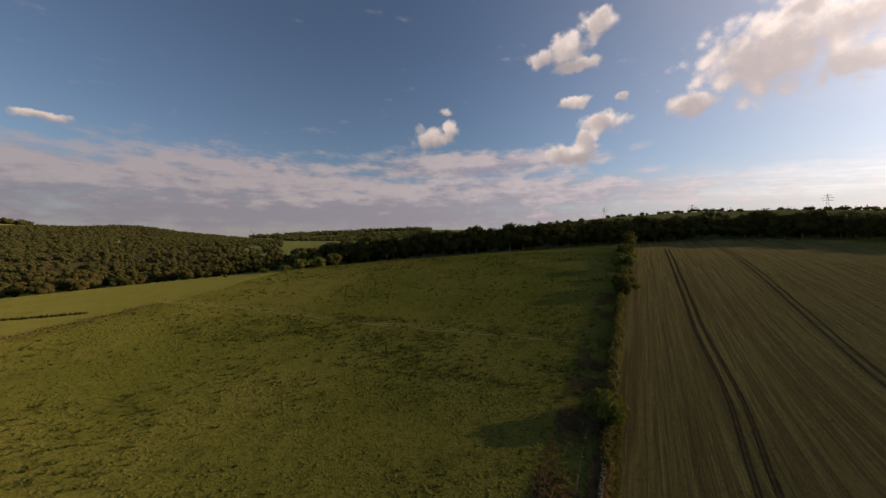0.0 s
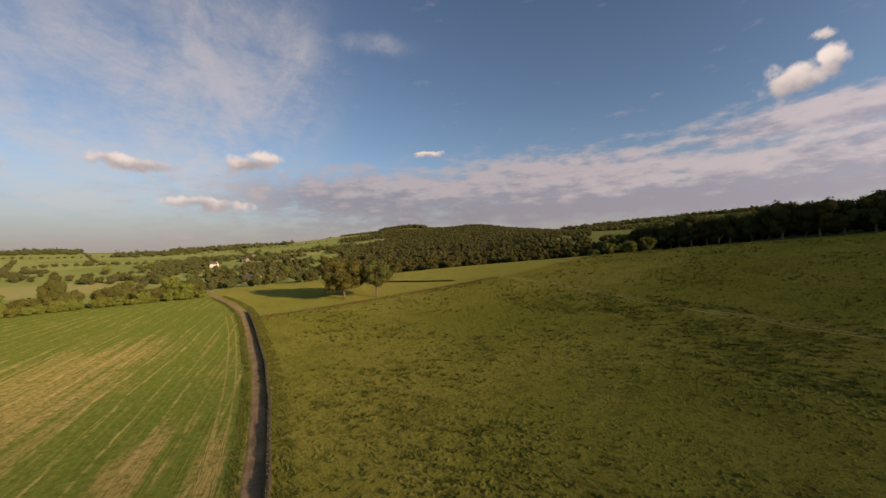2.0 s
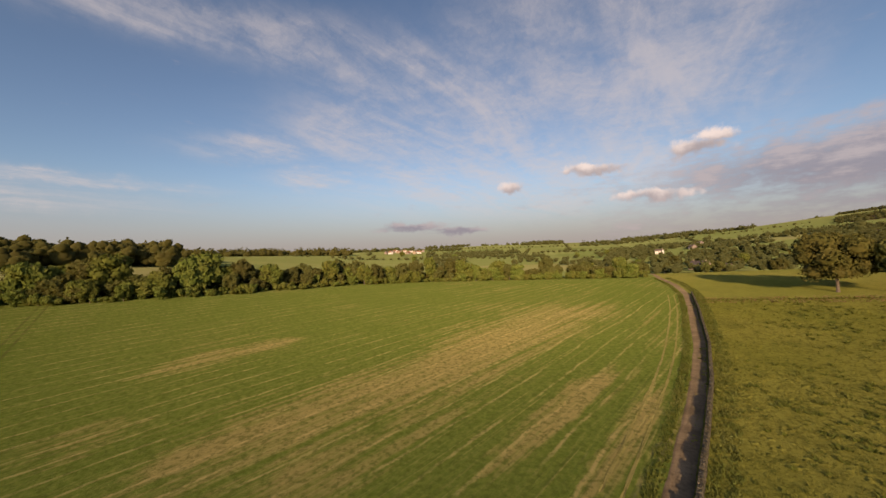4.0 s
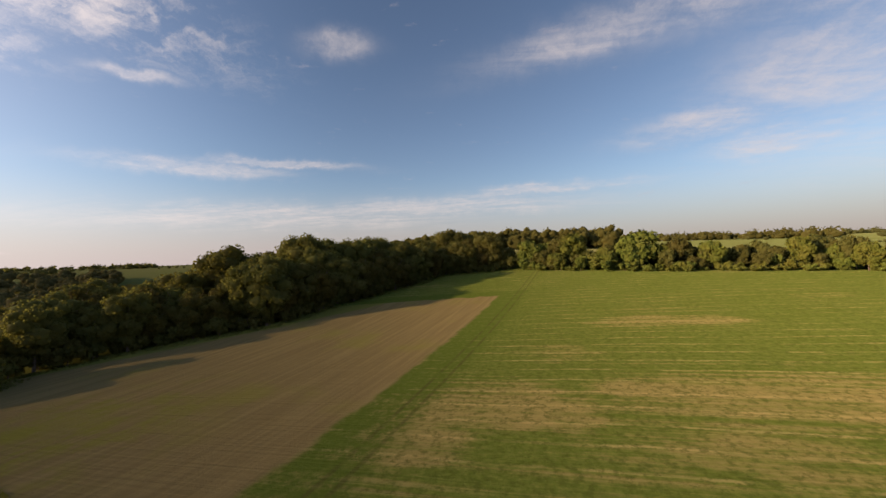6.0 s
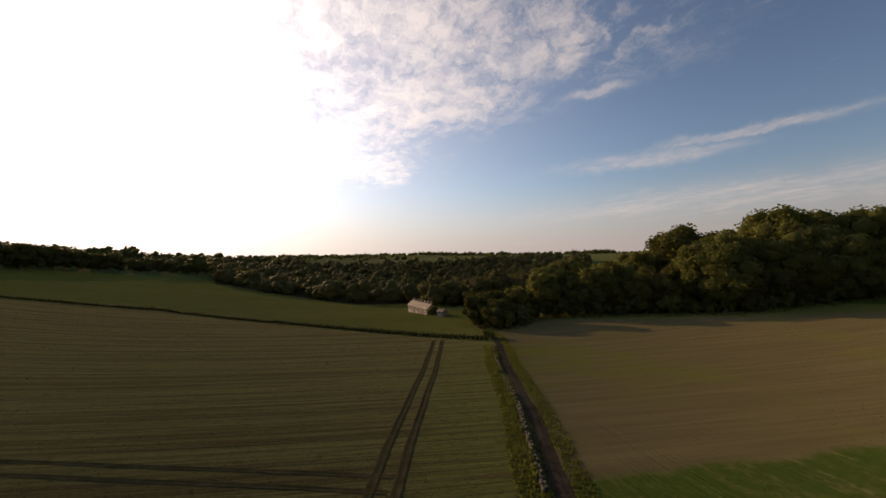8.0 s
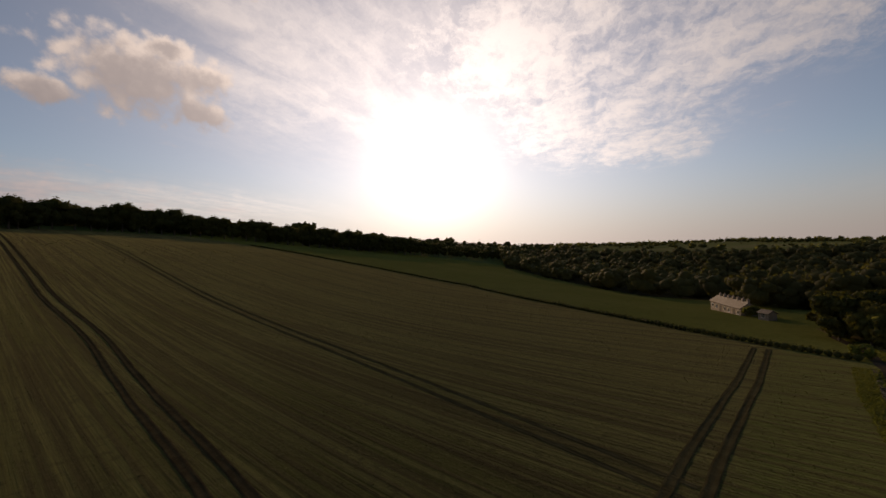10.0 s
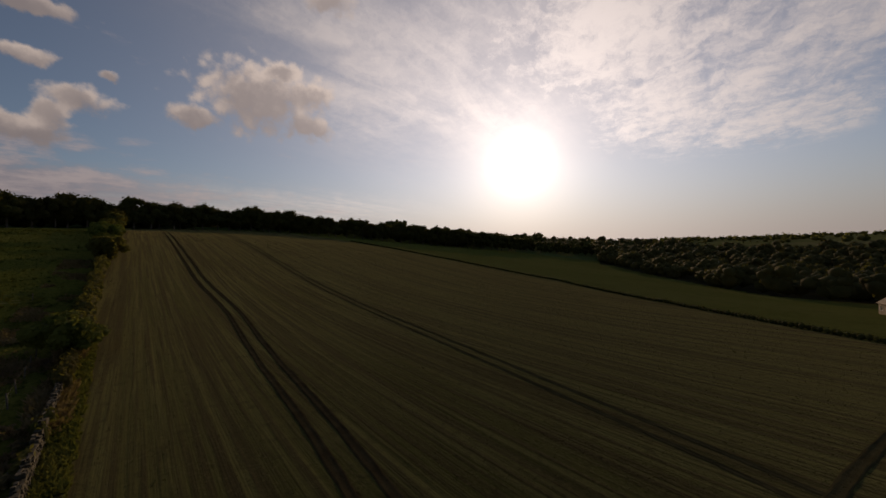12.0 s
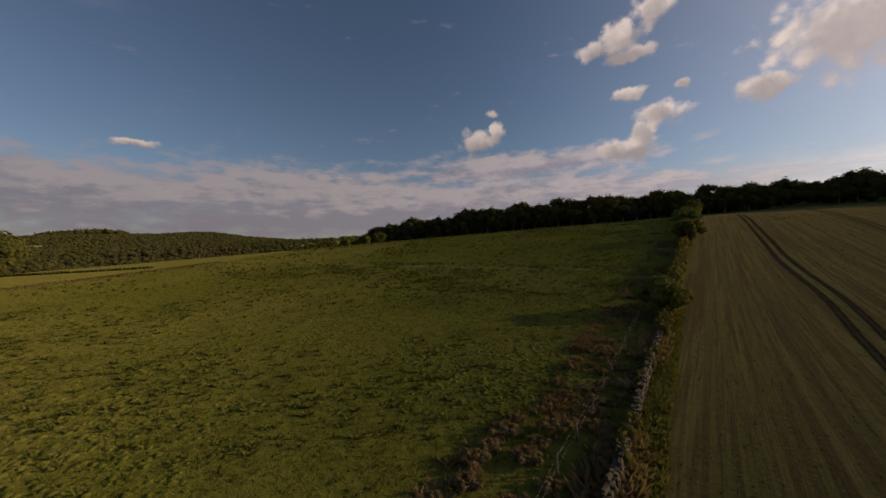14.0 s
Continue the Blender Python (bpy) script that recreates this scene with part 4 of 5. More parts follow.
wood_mass("valley_woodland", "dark broadleaf woodland filling the valley", 62,
          spread(62, 950, (-146, -92), 215, 620, 7.6, lambda x, y: math.hypot(x, y) > 225 + max(0.0, math.degrees(math.atan2(-x, y)) + 110) * 9 and math.hypot(x - 135, y + 79) > 60), LEAF_VALLEY, 26)
wood_mass("near_woodland", "broadleaf wood behind the cottages", 63,
          spread(63, 120, (-143, -121.5), 178, 240, 6.4), LEAF_VALLEY, 60)
wood_mass("ridge_woodland", "dark wood behind the trees of the ridge", 64,
          spread(64, 560, (-72, 22), 262, 420, 7.0, lambda x, y: side_of(WOOD_EDGE, x, y) > 10), LEAF_DARK, 20)
wood_mass("scrub_woodland", "yellow-green scrub and young trees behind the field hedge", 76,
          [(p.x - d.y * k, p.y + d.x * k, 3.2 * (0.75 + 0.5 * abs(noise.noise((p.x * 0.2, p.y * 0.2, k))))) for k in (17, 25) for p, d, run in along(WEST_EDGE, 5.0)], LEAF_SHRUB, 22)
wood_mass("east_woodland", "dark hazy woodland along the eastern slope", 65,
          spread(65, 700, (-102, -60), 400, 800, 8.0, lambda x, y: side_of(WOOD_EDGE, x, y) > 26), LEAF_DARK, 14)
wood_mass("south_woodland", "broadleaf wood on the rise beyond the hedge", 66,
          spread(66, 380, (146, 183), 345, 500, 9.0) + spread(77, 160, (124, 148), 800, 880, 9.0), LEAF, 20)
wood_mass("grove_interior", "broadleaf wood behind the grove", 67,
          spread(67, 300, (-178, -142), 168, 330, 7.0), LEAF, 24)
wood_mass("distant_woodland", "distant woods and hedgerow trees on the far ridges", 68,
          spread(68, 900, (60, 134), 700, 2100, 9.0, lambda x, y: in_clump(0.0042, 0.2, 3)(x, y) and math.hypot(x + 890, y + 400) > 190) + spread(69, 700, (-150, -84), 640, 2200, 8.0, in_clump(0.0045, 0.16, 4))
          + spread(70, 1100, (2, 28), 1750, 2750, 13.0, in_clump(0.003, -0.3, 5)) + spread(71, 110, (-60, -15), 640, 900, 4.0, in_clump(0.006, 0.1, 6))
          + spread(72, 300, (120, 182), 800, 1900, 9.0, in_clump(0.004, 0.0, 7)) + spread(73, 520, (60, 84), 330, 950, 5.0, in_clump(0.012, -0.05, 8)) + spread(75, 220, (84, 112), 330, 900, 5.0, in_clump(0.012, 0.25, 9)), LEAF_HAZED, 8)
wood_mass("pasture_wood", "dark wood in the hollow beyond the pasture", 74,
          spread(74, 420, (18, 56), 345, 480, 5.0), LEAF_DARK, 20)

# low hedge round the stubble field
def hedge_mesh(name, line, high, wide, per_metre, leaf, mat, seed, patchy=-9.0):
    r = np.random.default_rng(seed)
    out = Heap()
    bv, bf = BALLS[1]
    for p, d, run in along(line, 1.1):
        if noise.noise((run * 0.22, seed, 5.0)) < patchy:
            continue
        k = noise.noise((run * 0.13, seed, 1.0)) * 0.35 + 1.0
        q = p + Vector((-d.y, d.x)) * float(r.uniform(-0.25, 0.25))
        z = ground(q.x, q.y)
        out.add(bv * r.uniform(0.8, 1.1, (len(bv), 1)) * [wide * 0.7, wide * 0.7, high * k * 0.55] + [q.x, q.y, z + high * 0.45 * k], bf)
        w = unit_ways(r, per_metre)
        w[:, 2] = np.abs(w[:, 2])
        at = w * [wide * 0.8, wide * 0.8, high * k * 0.75] + [q.x, q.y, z + high * 0.35 * k]
        out.add(*cards(r, at, w, leaf))
    return out.mesh(name, mat)


hedge = new("hedge", hedge_mesh("hedge", HEDGE[5:], 2.2, 1.5, 26, 0.26, LEAF_OAK, 84))
tagged(hedge, "overgrown brown-green hedge between pasture and stubble", "hedge")
hedge = new("hedge", hedge_mesh("hedge", HEDGE[4:6], 1.5, 0.9, 26, 0.18, LEAF_OAK, 85))
tagged(hedge, "dry briars and hogweed growing over the field wall", "hedge")
hedge = new("hedge", hedge_mesh("hedge", HEDGE[1:5], 1.25, 0.55, 16, 0.16, LEAF_OAK, 86, 0.1))
tagged(hedge, "patches of dry briar trailing over the field wall", "hedge")
hedge = new("hedge", hedge_mesh("hedge", [(x + 1.0, y + 1.2) for x, y in LANE[13:18]], 0.5, 0.4, 14, 0.13, LEAF_VERGE, 87, 0.05))
tagged(hedge, "patches of rough grass and briar over the tumbled wall", "hedge")
hedge = new("hedge", hedge_mesh("hedge", EAST_HEDGE, 1.05, 0.9, 14, 0.18, LEAF_DARK, 81))
tagged(hedge, "low dark trimmed hedge along the stubble field", "hedge")
hedge = new("hedge", hedge_mesh("hedge", BANK, 0.38, 0.7, 8, 0.16, LEAF_VERGE, 82))
tagged(hedge, "rough bank of dry grass and briars at the pasture edge", "hedge")
# low bank beyond the oaks; the dark leaves paint its shadow line
hedge = new("hedge", hedge_mesh("hedge", [(-112, 113), (-127, 107), (-146, 101), (-168, 97)], 0.8, 0.8, 8, 0.22, LEAF_DARK, 83))
tagged(hedge, "low bank beyond the oaks, dark leaves painting its shaded side", "hedge")

# ---------------------------------------------------------------- walls, fences and tracks
def stone_meshes(count=6):
    out = []
    for k in range(count):
        r = random.Random(90 + k)
        bm = bmesh.new()
        box(bm, 0, 0, 0, 1, 1, 1)
        for v in bm.verts:
            v.co += Vector((r.uniform(-0.13, 0.13), r.uniform(-0.13, 0.13), r.uniform(-0.12, 0.12)))
        bmesh.ops.bevel(bm, geom=bm.edges[:], offset=0.08, segments=1, affect="EDGES")
        me = bpy.data.meshes.new("stone")
        bm.to_mesh(me)
        bm.free()
        me.materials.append(STONE)
        out.append(me)
    return out


STONES = stone_meshes()
STONE_ARRAYS = []
for k in range(6):
    r = np.random.default_rng(190 + k)
    c = np.array([(x, y, z) for x in (-0.5, 0.5) for y in (-0.5, 0.5) for z in (-0.5, 0.5)]) + r.uniform(-0.13, 0.13, (8, 3))
    STONE_ARRAYS.append((c, [[0, 1, 3, 2], [4, 6, 7, 5], [0, 4, 5, 1], [2, 3, 7, 6], [0, 2, 6, 4], [1, 5, 7, 3]]))


def stone_wall(line, offset, high, label, near_box, seed, gaps=0.0):
    """A dry-stone wall in rough courses; the stones in near_box are pieces of their own."""
    r = random.Random(seed)
    root = new("dry_stone_wall")
    tagged(root, label, "wall", "dry stone walls")
    v, f, single = [], [], 0
    for p, d, run in along(line, 0.30):
        left = Vector((-d.y, d.x))
        q = p + left * offset
        tall = high * (0.8 + 0.4 * noise.noise((run * 0.09, seed, 3.0)) + 0.3 * noise.noise((run * 0.6, seed, 6.0)))
        if noise.noise((run * 0.05, seed, 9.0)) < -1.0 + gaps:
            tall *= 0.35
        z0 = ground(q.x, q.y) - 0.05
        z = 0.0
        while z < tall:
            hgt = r.uniform(0.09, 0.19)
            wide = 0.44 - 0.14 * z / max(high, 0.3)
            for s in (-0.5, 0.5):
                c = q + left * (s * wide * 0.55) + d * r.uniform(-0.16, 0.16)
                if z > 0.3 * high and r.random() < (0.12 if z < 0.7 * high else 0.4):
                    continue
                m = Matrix.Translation((c.x, c.y, z0 + z + hgt / 2)) @ Matrix.Rotation(math.atan2(d.y, d.x) + r.uniform(-0.35, 0.35), 4, "Z") @ Matrix.Rotation(r.uniform(-0.22, 0.22), 4, "Y") @ Matrix.Diagonal((r.uniform(0.20, 0.40), wide * r.uniform(0.42, 0.62), hgt * 1.1, 1))
                k = r.randrange(len(STONES))
                if single < 150 and near_box[0] < c.x < near_box[1] and near_box[2] < c.y < near_box[3]:
                    ob = new("stone", STONES[k])
                    ob.parent, ob.matrix_basis = root, m
                    single += 1
                else:
                    a, faces = STONE_ARRAYS[k]
                    base = len(v)
                    v += [tuple(m @ Vector(x)) for x in a]
                    f += [[base + i for i in g] for g in faces]
            z += hgt
    rest = piece("stonework", mesh_of("stonework", v, f, STONE), root)
    tagged(rest, kind="stuff")
    return root


stone_wall(LANE[5:12], 1.45, 1.05, "weathered dry stone wall beside the farm track", (-44, -30, 0, 40), 101)
stone_wall(LANE[14:18], 1.4, 0.40, "tumbled mossy dry stone wall beside the farm track", (18, 28, -40, 0), 102, 1.0)
stone_wall(HEDGE[1:6], 0.0, 1.08, "weathered dry stone wall between pasture and stubble", (6, 14, 15, 40), 103, 0.3)


def post_mesh():
    bm = bmesh.new()
    rod(bm, (0, 0, -0.2), (0, 0, 1.15), 0.06, 0.055, 7)
    rod(bm, (0, 0, 1.149), (0, 0, 1.18), 0.055, 0.02, 7)
    me = bpy.data.meshes.new("post")
    bm.to_mesh(me)
    bm.free()
    me.materials.append(POST_WOOD)
    return me


POST = post_mesh()


def wire_fence(line, gap, label, seed, heights=(0.6, 1.05)):
    r = random.Random(seed)
    root = new("wire_fence")
    tagged(root, label, "fence", "stock fences")
    tops = []
    for p, d, run in along(line, gap):
        z = ground(p.x, p.y)
        ob = new("post", POST)
        ob.parent, ob.matrix_basis = root, pose(p.x, p.y, z, r.uniform(-4, 4), r.uniform(-4, 4), r.uniform(0, 90))
        tops.append(Vector((p.x, p.y, z)))
    for h in heights:
        bm = bmesh.new()
        for a, b in zip(tops, tops[1:]):
            mid = (a + b) / 2 + Vector((0, 0, h - 0.04))
            rod(bm, a + Vector((0, 0, h)), mid, 0.0028, 0.0028, 3)
            rod(bm, mid, b + Vector((0, 0, h)), 0.0028, 0.0028, 3)
        part("wire", bm, WIRE, root)
    return root


wire_fence([(1.0, 12), (5, 21), (9, 29), (17, 45), (24, 59)], 3.4, "sagging wire fence on wooden posts beside the wall", 111)
wire_fence(FENCE, 6.0, "old wire fence crossing the pasture", 112)
wire_fence([(-112, 88), (-150, 108), (-185, 140)], 7.0, "wooden posts of a stock fence in the far pasture", 113)


def ruts(line, gauge, label, seed, mat=None, broad=1.0):
    """A pair of wheel ruts pressed into the crop."""
    root = new("wheel_tracks")
    tagged(root, label, "wheel track", "wheel tracks")
    for _ in range(3):
        ends, cut = (line[0], line[-1]), []
        for (ax, ay), (bx, by) in zip(line, line[1:]):
            cut += [(ax * 0.75 + bx * 0.25, ay * 0.75 + by * 0.25), (ax * 0.25 + bx * 0.75, ay * 0.25 + by * 0.75)]
        line = [ends[0]] + cut + [ends[1]]
    shape = [(0.52, -0.02), (0.36, 0.10), (0.24, 0.03), (0.0, 0.02), (-0.24, 0.03), (-0.36, 0.10), (-0.52, -0.02)]
    for s in (-gauge / 2, gauge / 2):
        moved = [(a * broad + s, b * broad) for a, b in shape]
        piece("rut", strip("rut", line, moved, mat or RUT, 1.2, 0.10, seed), root)
    tagged(root, kind="structure")
    return root


ruts([(16, 10), (18, 13), (23, 20), (28, 28), (36, 41), (49, 61), (62, 87), (75, 110), (105, 165), (136, 220)], 1.9, "dark tractor wheel ruts through the stubble", 121, None, 0.75)
ruts([(26, -9), (33, -1), (50, 20), (68, 47), (90, 83), (112, 120), (135, 160), (167, 218)], 1.9, "faint tractor wheel ruts through the stubble", 122, RUT_FAINT, 0.6)
ruts([(14, 0), (28, -10), (37, -17), (52, -29), (71, -43)], 1.9, "tractor wheel ruts along the headland", 123, RUT_FAINT, 0.8)
ruts([(-31, 3), (-59, 12.5), (-78, 18), (-112, 26.5), (-136, 31)], 1.6, "faint wheel ruts beside the farm track", 124, WORN, 0.32)


# ---------------------------------------------------------------- houses
def house(name, label, cat, x, y, turn, length, depth, eaves, ridge, walls, roofing, bays, chimneys, doors=(), group=""):
    """A plain gabled house: walls, pitched roof with overhang, windows, doors and chimneys."""
    root = new(name)
    tagged(root, label, cat, group)
    bm = bmesh.new()
    hl, hd = length / 2, depth / 2
    vs = [bm.verts.new(c) for c in [(-hl, -hd, -1.5), (hl, -hd, -1.5), (hl, hd, -1.5), (-hl, hd, -1.5), (-hl, -hd, eaves), (hl, -hd, eaves), (hl, hd, eaves), (-hl, hd, eaves), (-hl, 0, ridge), (hl, 0, ridge)]]
    for f in [(0, 1, 5, 4), (2, 3, 7, 6), (1, 2, 6, 9, 5), (3, 0, 4, 8, 7), (3, 2, 1, 0), (4, 5, 9, 8), (6, 7, 8, 9)]:
        bm.faces.new([vs[i] for i in f])
    part("wall", bm, walls, root)
    bm = bmesh.new()
    rise = (ridge - eaves) / hd
    for s in (-1, 1):
        a, b = hl + 0.25, hd + 0.35
        low = eaves - 0.35 * rise + 0.05
        top = ridge + 0.05
        c = [(-a, s * b, low), (a, s * b, low), (a, 0, top), (-a, 0, top), (-a, s * b, low + 0.16), (a, s * b, low + 0.16), (a, 0, top + 0.16), (-a, 0, top + 0.16)]
        w = [bm.verts.new(k) for k in c]
        for f in [(0, 1, 2, 3), (4, 5, 6, 7), (0, 1, 5, 4), (1, 2, 6, 5), (3, 0, 4, 7)]:
            bm.faces.new([w[i] for i in f])
    bmesh.ops.recalc_face_normals(bm, faces=bm.faces[:])
    part("roof", bm, roofing, root)
    storeys = [1.3] if eaves < 3.4 else [1.2, 3.8]
    for k in range(bays):
        bx = -hl + length * (k + 0.5) / bays
        for s in (-1, 1):
            for zc in storeys:
                if zc == storeys[0] and k in doors:
                    bm = bmesh.new()
                    box(bm, bx, s * (hd + 0.03), 1.0, 1.0, 0.1, 2.0)
                    part("door", bm, POST_WOOD, root)
                    continue
                bm = bmesh.new()
                for dx, dz, w, h in [(-0.55, 0, 0.1, 1.3), (0.55, 0, 0.1, 1.3), (0, 0.6, 1.0, 0.1), (0, 0, 0.06, 1.1), (0, -0.65, 1.3, 0.1)]:
                    box(bm, bx + dx, s * (hd + 0.035), zc + dz, w, 0.1, h)
                win = part("window", bm, PAINT, root)
                bm = bmesh.new()
                box(bm, bx, s * (hd + 0.012), zc, 1.0, 0.04, 1.1)
                part("pane", bm, GLASS, win)
    for cx in chimneys:
        bm = bmesh.new()
        box(bm, cx, 0, ridge + 0.2, 0.8, 0.55, 1.2)
        box(bm, cx, 0, ridge + 0.86, 0.95, 0.7, 0.14)
        for px in (-0.22, 0.22):
            rod(bm, (cx + px, 0, ridge + 0.9), (cx + px, 0, ridge + 1.3), 0.13, 0.10, 7)
        part("chimney", bm, walls, root)
    root.matrix_basis = pose(x, y, ground(x, y), 0, 0, turn)
    return root


house("cottage_row", "long row of pale stone cottages with many chimneys", "house", 131, -75, -8, 20, 4.4, 2.7, 4.4, RENDERED, SLATE, 7, [-9.5, -6.6, -3.7, -0.8, 2.1, 5.0, 7.9], (1, 4))
house("shed", "small pale outbuilding beside the cottages", "shed", 111, -71.5, 10, 3.0, 2.4, 1.9, 2.6, RENDERED, SLATE, 1, [])
house("farmhouse", "grey stone farmhouse among trees in the valley", "house", -392, 112, 25, 18, 8, 5, 8, SANDSTONE, SLATE, 4, [-7, 7], (1,))
house("barn", "low stone barn beside the farmhouse", "barn", -372, 124, 25, 14, 7, 3.6, 6, SANDSTONE, SLATE, 3, [])
house("shed", "small white shed at the end of the track", "shed", -398, 68, 40, 5, 4, 2.4, 3.6, PAINT, SLATE, 1, [])
house("house", "white house on the far valley side", "house", -640, 130, 60, 10, 7, 5, 7.5, PAINT, SLATE, 3, [4])
house("house", "white house on the far valley side", "house", -700, 190, 15, 12, 7, 5, 7.5, RENDERED, SLATE, 3, [4])
house("house", "white house on the far valley side", "house", -820, 235, 15, 12, 7, 5, 7.5, RENDERED, SLATE, 3, [4])
r = random.Random(131)
for k in range(16):
    a = radians(112.6 + 5.6 * k / 15 + r.uniform(-0.15, 0.15))
    d = r.uniform(940, 1200)
    mat = (RENDERED, SANDSTONE, PAINT)[k % 3]
    house("house", ("pale rendered", "sandstone", "white")[k % 3] + " house in the hilltop village", "house", -d * math.sin(a), d * math.cos(a), r.uniform(0, 180),
          r.uniform(8, 13), 7, 4.8, 7.8, mat, (TILE, SLATE)[k % 2], 3, [3.5], (1,), "village houses")


def pylon(x, y, high, turn):
    """A lattice transmission tower with three cross-arms."""
    root = new("pylon")
    tagged(root, "steel lattice electricity pylon on the skyline", "pylon", "pylons")
    bm = bmesh.new()
    levels = [(0, 3.2), (high * 0.35, 2.0), (high * 0.6, 1.2), (high, 0.35)]
    for (z0, w0), (z1, w1) in zip(levels, levels[1:]):
        for sx, sy in ((1, 1), (1, -1), (-1, -1), (-1, 1)):
            rod(bm, (sx * w0, sy * w0, z0), (sx * w1, sy * w1, z1), 0.22, 0.2, 4)
            rod(bm, (sx * w0, sy * w0, z0), (-sy * w1, sx * w1, z1), 0.12, 0.12, 3)
    part("tower", bm, STEEL, root)
    for z, w in ((0.66, 6.5), (0.79, 8.0), (0.92, 5.5)):
        bm = bmesh.new()
        rod(bm, (0, 0, high * z + 1.2), (w, 0, high * z), 0.2, 0.12, 4)
        rod(bm, (0, 0, high * z + 1.2), (-w, 0, high * z), 0.2, 0.12, 4)
        rod(bm, (-w, 0, high * z), (w, 0, high * z), 0.16, 0.16, 4)
        part("cross_arm", bm, STEEL, root)
    root.matrix_basis = pose(x, y, ground(x, y) - 1, 0, 0, turn)


for az, far, high in [(-24.1, 900, 34), (-34.6, 1000, 34), (-46.8, 900, 34), (27.9, 2300, 46)]:
    h = heading(az)
    pylon(h.x * far, h.y * far, high, az)


# ---------------------------------------------------------------- grass, bracken and stubble
def tufts(name, label, seed, spots, blades, mat, splay=1.0, rise=1.0):
    """Many small upright tufts in one mesh; spots are x, y, size."""
    r = np.random.default_rng(seed)
    x, y, s = np.array(spots).T
    k = len(x)
    z = lie(x, y)
    a = r.uniform(0, 2 * np.pi, (k, blades))
    lean = r.uniform(0.25, 1.0, (k, blades)) * s[:, None] * splay
    tall = r.uniform(0.5, 1.0, (k, blades)) * s[:, None] * rise
    wide = s[:, None] * r.uniform(0.16, 0.32, (k, blades))
    ox, oy = x[:, None] + np.cos(a) * s[:, None] * 0.2, y[:, None] + np.sin(a) * s[:, None] * 0.2
    zz = np.repeat(z[:, None] - 0.03, blades, 1)
    one = np.stack([ox - np.sin(a) * wide, oy + np.cos(a) * wide, zz], -1)
    two = np.stack([ox + np.sin(a) * wide, oy - np.cos(a) * wide, zz], -1)
    tip = np.stack([ox + np.cos(a) * lean, oy + np.sin(a) * lean, zz + tall], -1)
    v = np.stack([one, two, tip], 2).reshape(-1, 3)
    f = np.arange(len(v)).reshape(-1, 3)
    ob = new(name, mesh_of(name, v, f, mat))
    return tagged(ob, label, "grass", kind="stuff")


def mounds(name, label, seed, spots, mat, flat=0.34):
    """Low grassy tussocks, many in one mesh; spots are x, y, radius."""
    r = np.random.default_rng(seed)
    x, y, s = np.array(spots).T
    k, ring = len(x), 7
    a = np.arange(ring) * 2 * np.pi / ring + r.uniform(0, 6, (k, 1))
    rows = []
    for reach, lift in ((1.0, -0.2), (0.62, 0.7)):
        w = s[:, None] * reach * r.uniform(0.75, 1.25, (k, ring))
        px, py = x[:, None] + np.cos(a) * w, y[:, None] + np.sin(a) * w
        rows.append(np.stack([px, py, lie(px, py) + s[:, None] * flat * lift * r.uniform(0.7, 1.3, (k, ring))], -1))
    top = np.stack([x, y, lie(x, y) + s * flat * r.uniform(0.8, 1.2, k)], -1)[:, None]
    v = np.concatenate(rows + [top], 1).reshape(-1, 3)
    one = [(i, (i + 1) % ring, ring + (i + 1) % ring) for i in range(ring)] + [(i, ring + (i + 1) % ring, ring + i) for i in range(ring)] + [(ring + i, ring + (i + 1) % ring, 2 * ring) for i in range(ring)]
    f = (np.arange(k)[:, None, None] * (2 * ring + 1) + np.array(one)).reshape(-1, 3)
    ob = new(name, mesh_of(name, v, f, mat, round_off=True))
    return tagged(ob, label, "grass", kind="stuff")


def scatter(seed, count, near, far, size, test, clump=None, lean=1.6):
    r = random.Random(seed)
    out, tries = [], 0
    while len(out) < count and tries < count * 40:
        tries += 1
        d = near + (far - near) * r.random() ** lean
        a = r.uniform(0, 2 * math.pi)
        x, y = d * math.cos(a), d * math.sin(a)
        if clump and noise.noise((x * clump, y * clump, seed)) < r.uniform(-0.25, 0.5):
            continue
        if test(x, y):
            out.append((x, y, size * r.uniform(0.5, 1.4) * (0.75 + d / 140)))
    return out


def beside(line, seed, count, sides, size, clump=0.0):
    r = random.Random(seed)
    pts = along(line, 0.5)
    out = []
    for _ in range(count):
        p, d, run = r.choice(pts)
        q = p + Vector((-d.y, d.x)) * r.uniform(*sides)
        if clump and noise.noise((q.x * clump, q.y * clump, seed)) < r.uniform(0.0, 0.3):
            continue
        out.append((q.x, q.y, size * r.uniform(0.5, 1.4)))
    return out


tufts("pasture_grass", "thick grazed grass over the pasture", 140, scatter(140, 42000, 6, 240, 0.17, lambda x, y: field_of(x, y) == 0, None, 1.15), 3, PASTURE, 0.45)
mounds("tussocks", "rough grass tussocks over the grazed pasture", 160, scatter(160, 9500, 22, 250, 0.22, lambda x, y: field_of(x, y) == 0, 0.07, 1.1), PASTURE, 0.33)
tufts("rush_clumps", "dark rushes and thistles in the pasture", 142, scatter(142, 3600, 24, 230, 0.42, lambda x, y: field_of(x, y) == 0, 0.05, 1.2)
      + scatter(156, 1500, 30, 120, 0.42, lambda x, y: field_of(x, y) == 0 and -5 < side_of(FENCE, x, y) < 26, 0.09, 1.0), 9, LEAF_TUFT, 1.1, 0.7)
DRILL = heading(-29)


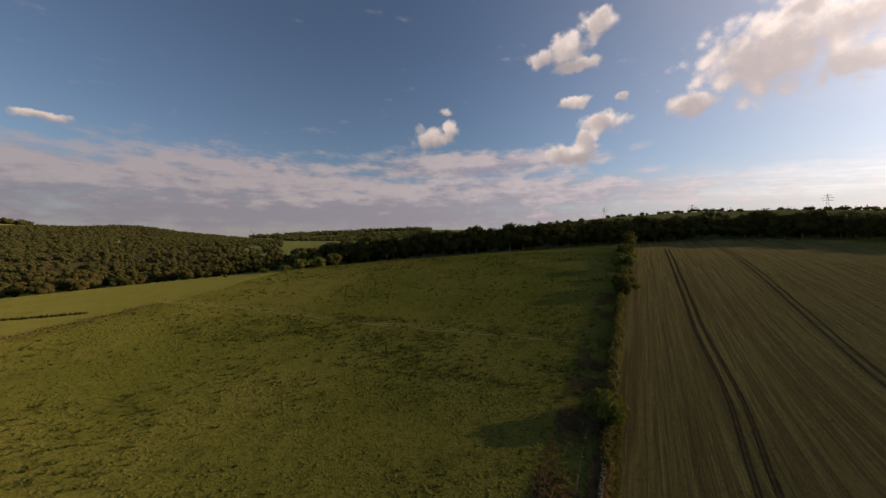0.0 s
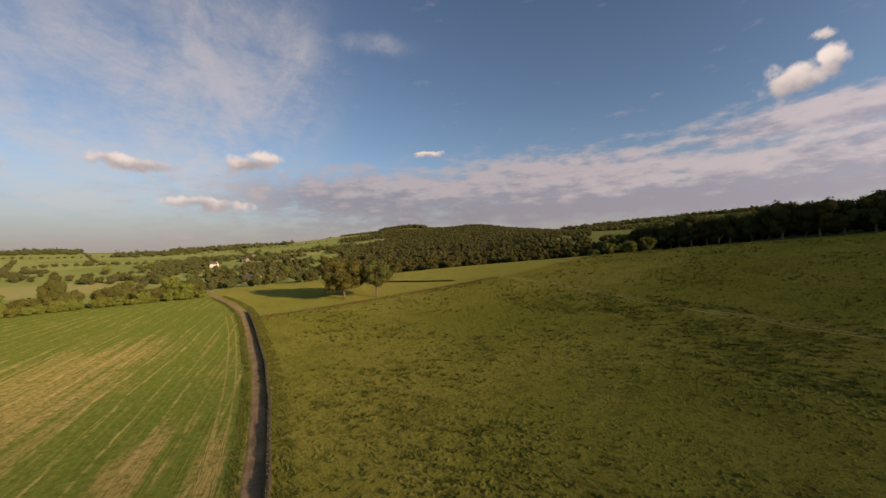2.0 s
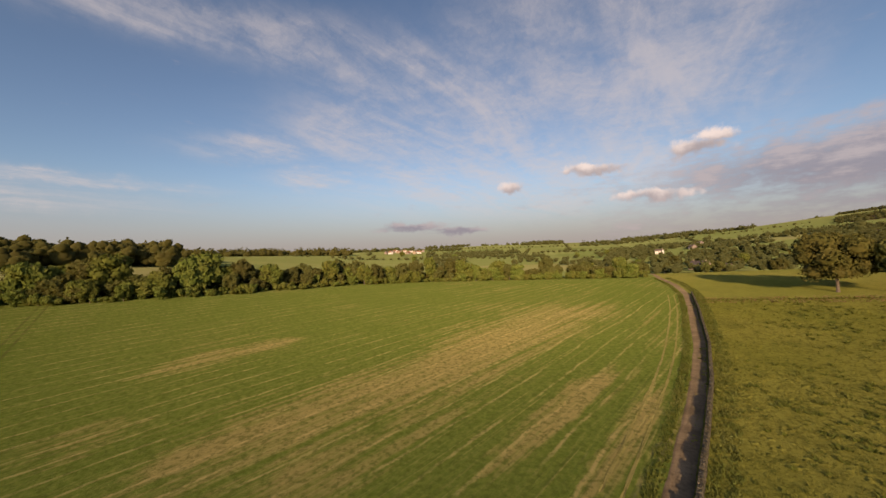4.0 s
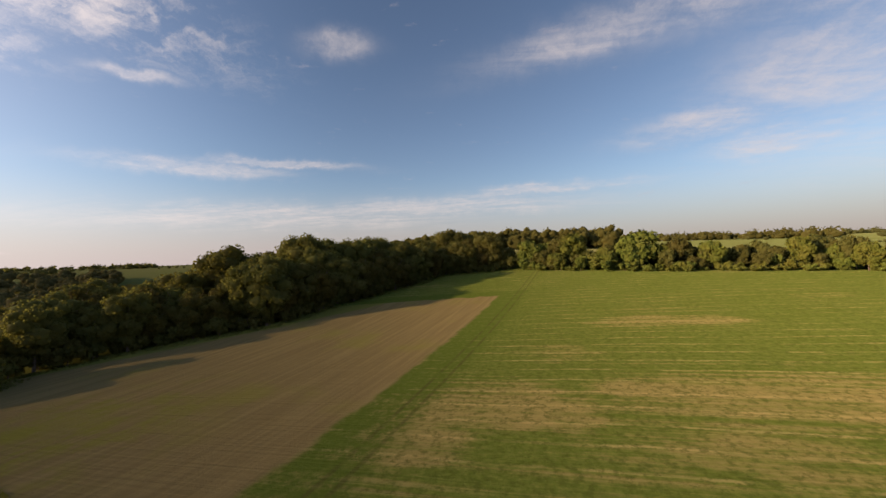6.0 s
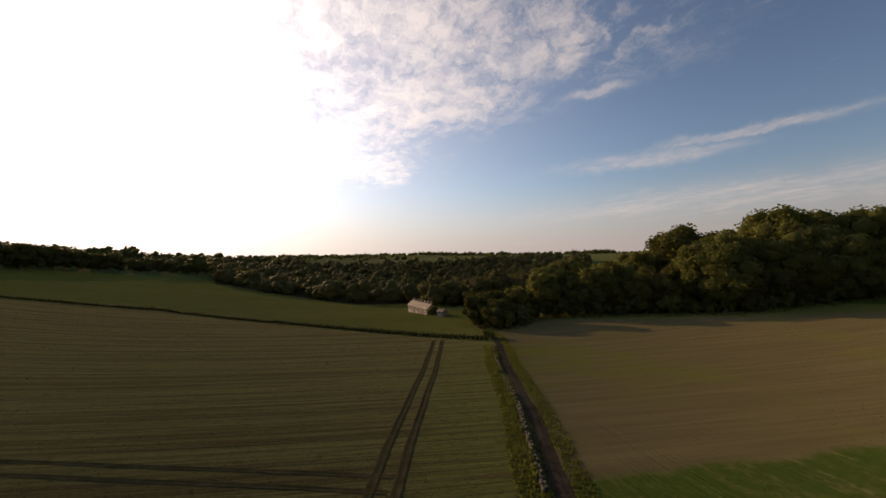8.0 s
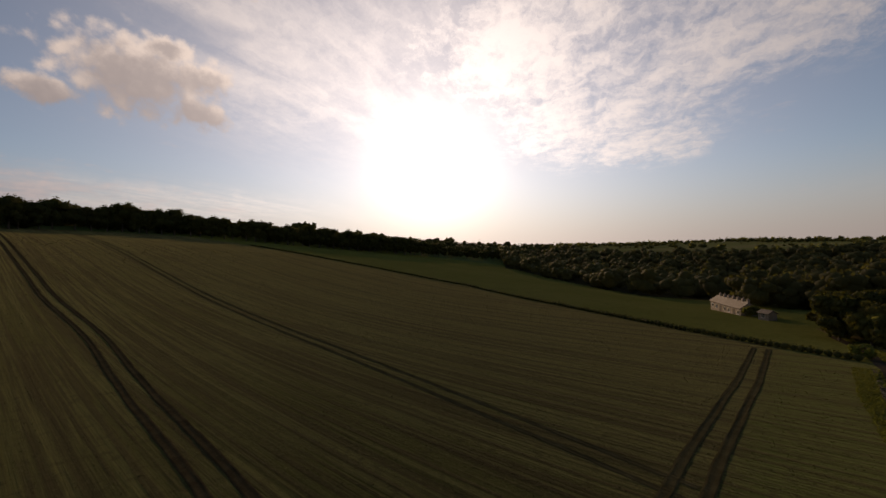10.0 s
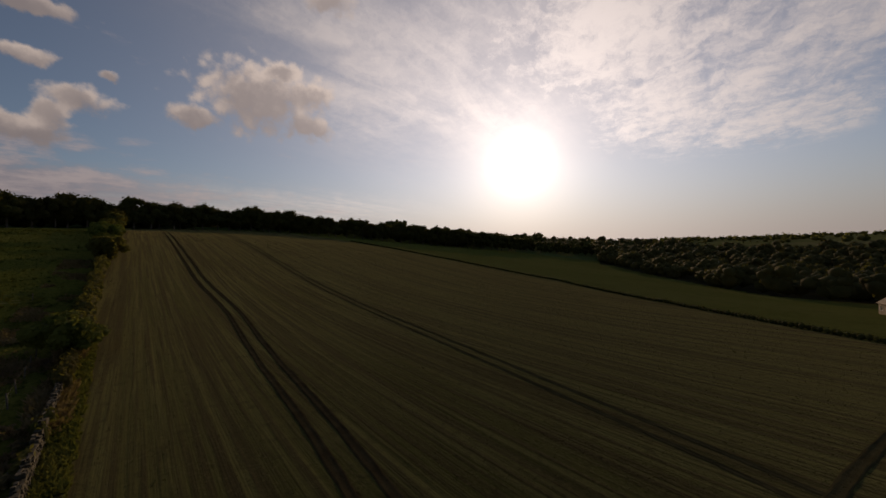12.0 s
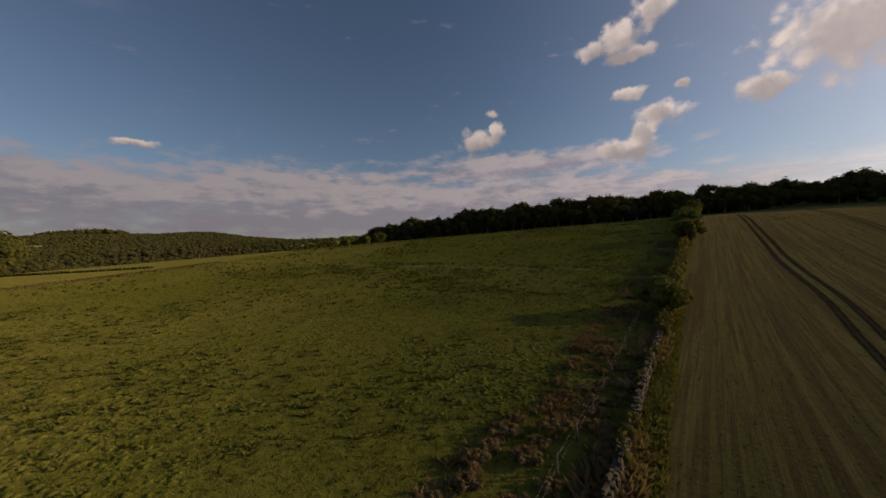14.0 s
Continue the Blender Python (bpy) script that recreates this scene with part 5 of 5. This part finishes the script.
def in_rows(spots, gap):
    """Spots moved on to the nearest drill row."""
    out = []
    for x, y, size in spots:
        off = x * DRILL.y - y * DRILL.x
        shift = round(off / gap) * gap - off + 0.10 * math.sin(x * 12.9 + y * 78.2)
        out.append((x + DRILL.y * shift, y - DRILL.x * shift, size))
    return out


tufts("crop_stubble", "short green crop and stubble in drilled rows", 143,
      in_rows(scatter(143, 34000, 6, 230, 0.15, lambda x, y: field_of(x, y) == 1 and side_of(HEDGE, x, y) < -1.5, None, 1.35), 0.5), 3, STUBBLE, 0.4, 0.55)
tufts("south_crop", "short crop over the striped field", 149, scatter(149, 34000, 5, 190, 0.12, lambda x, y: field_of(x, y) == 2, None, 1.15), 3, SOUTH, 0.35, 0.8)
tufts("verge_grass", "long yellow-green grass along the track verges", 144,
      beside(LANE[3:13], 144, 2600, (-2.4, -1.1), 0.34) + beside(LANE[3:13], 145, 2600, (1.9, 4.2), 0.34) + beside(LANE[12:], 150, 3600, (-2.0, -0.5), 0.25)
      + beside(LANE[12:18], 151, 5000, (0.9, 3.4), 0.25) + beside(HEDGE[:6], 146, 4200, (-1.7, -0.2), 0.32) + beside(GROVE_EDGE, 155, 2200, (-4.5, -0.5), 0.34), 5, LEAF_VERGE)
tufts("bank_grass", "dry brown grass on the pasture bank", 153, beside(BANK, 153, 1500, (-5.0, 4.0), 0.3), 7, LEAF_DRY)
fern = pattern("bracken_clump", "tan clump of dying bracken beside the field wall", 55, 1.3, 1.5, 0.0, 16, 420, 0.20, LEAF_DRY, category="bracken", group="bracken clumps", limbs=3)
for p, d, run in along(HEDGE[1:6], 1.6):
    for side in (1.4, 2.6, 3.8, 5.2):
        q = p + Vector((-d.y, d.x)) * (side + rng.uniform(-0.9, 0.9))
        if noise.noise((q.x * 0.2, q.y * 0.2, 4.0)) > (rng.uniform(-0.6, 0.2) if 25 < q.y < 42 else rng.uniform(-0.1, 0.5)):
            stand(fern, q.x, q.y, rng.uniform(0.3, 0.7), rng.uniform(0, 360), 0.05, rng.uniform(0.6, 0.9))
tufts("wall_herbs", "dry hogweed and grass against the wall", 148, beside(HEDGE[1:6], 148, 4200, (-0.9, 1.3), 0.55, 0.2), 5, LEAF_DRY)
tufts("dry_grass", "dry pale grass between the fence and the wall", 154, beside(HEDGE[1:7], 154, 9000, (0.8, 7.0), 0.46, 0.16) + beside(HEDGE[1:6], 157, 4000, (2.5, 6.8), 0.36, 0.13), 6, LEAF_DRY, 0.9, 0.8)

for one in patterns:
    drop_first(one)
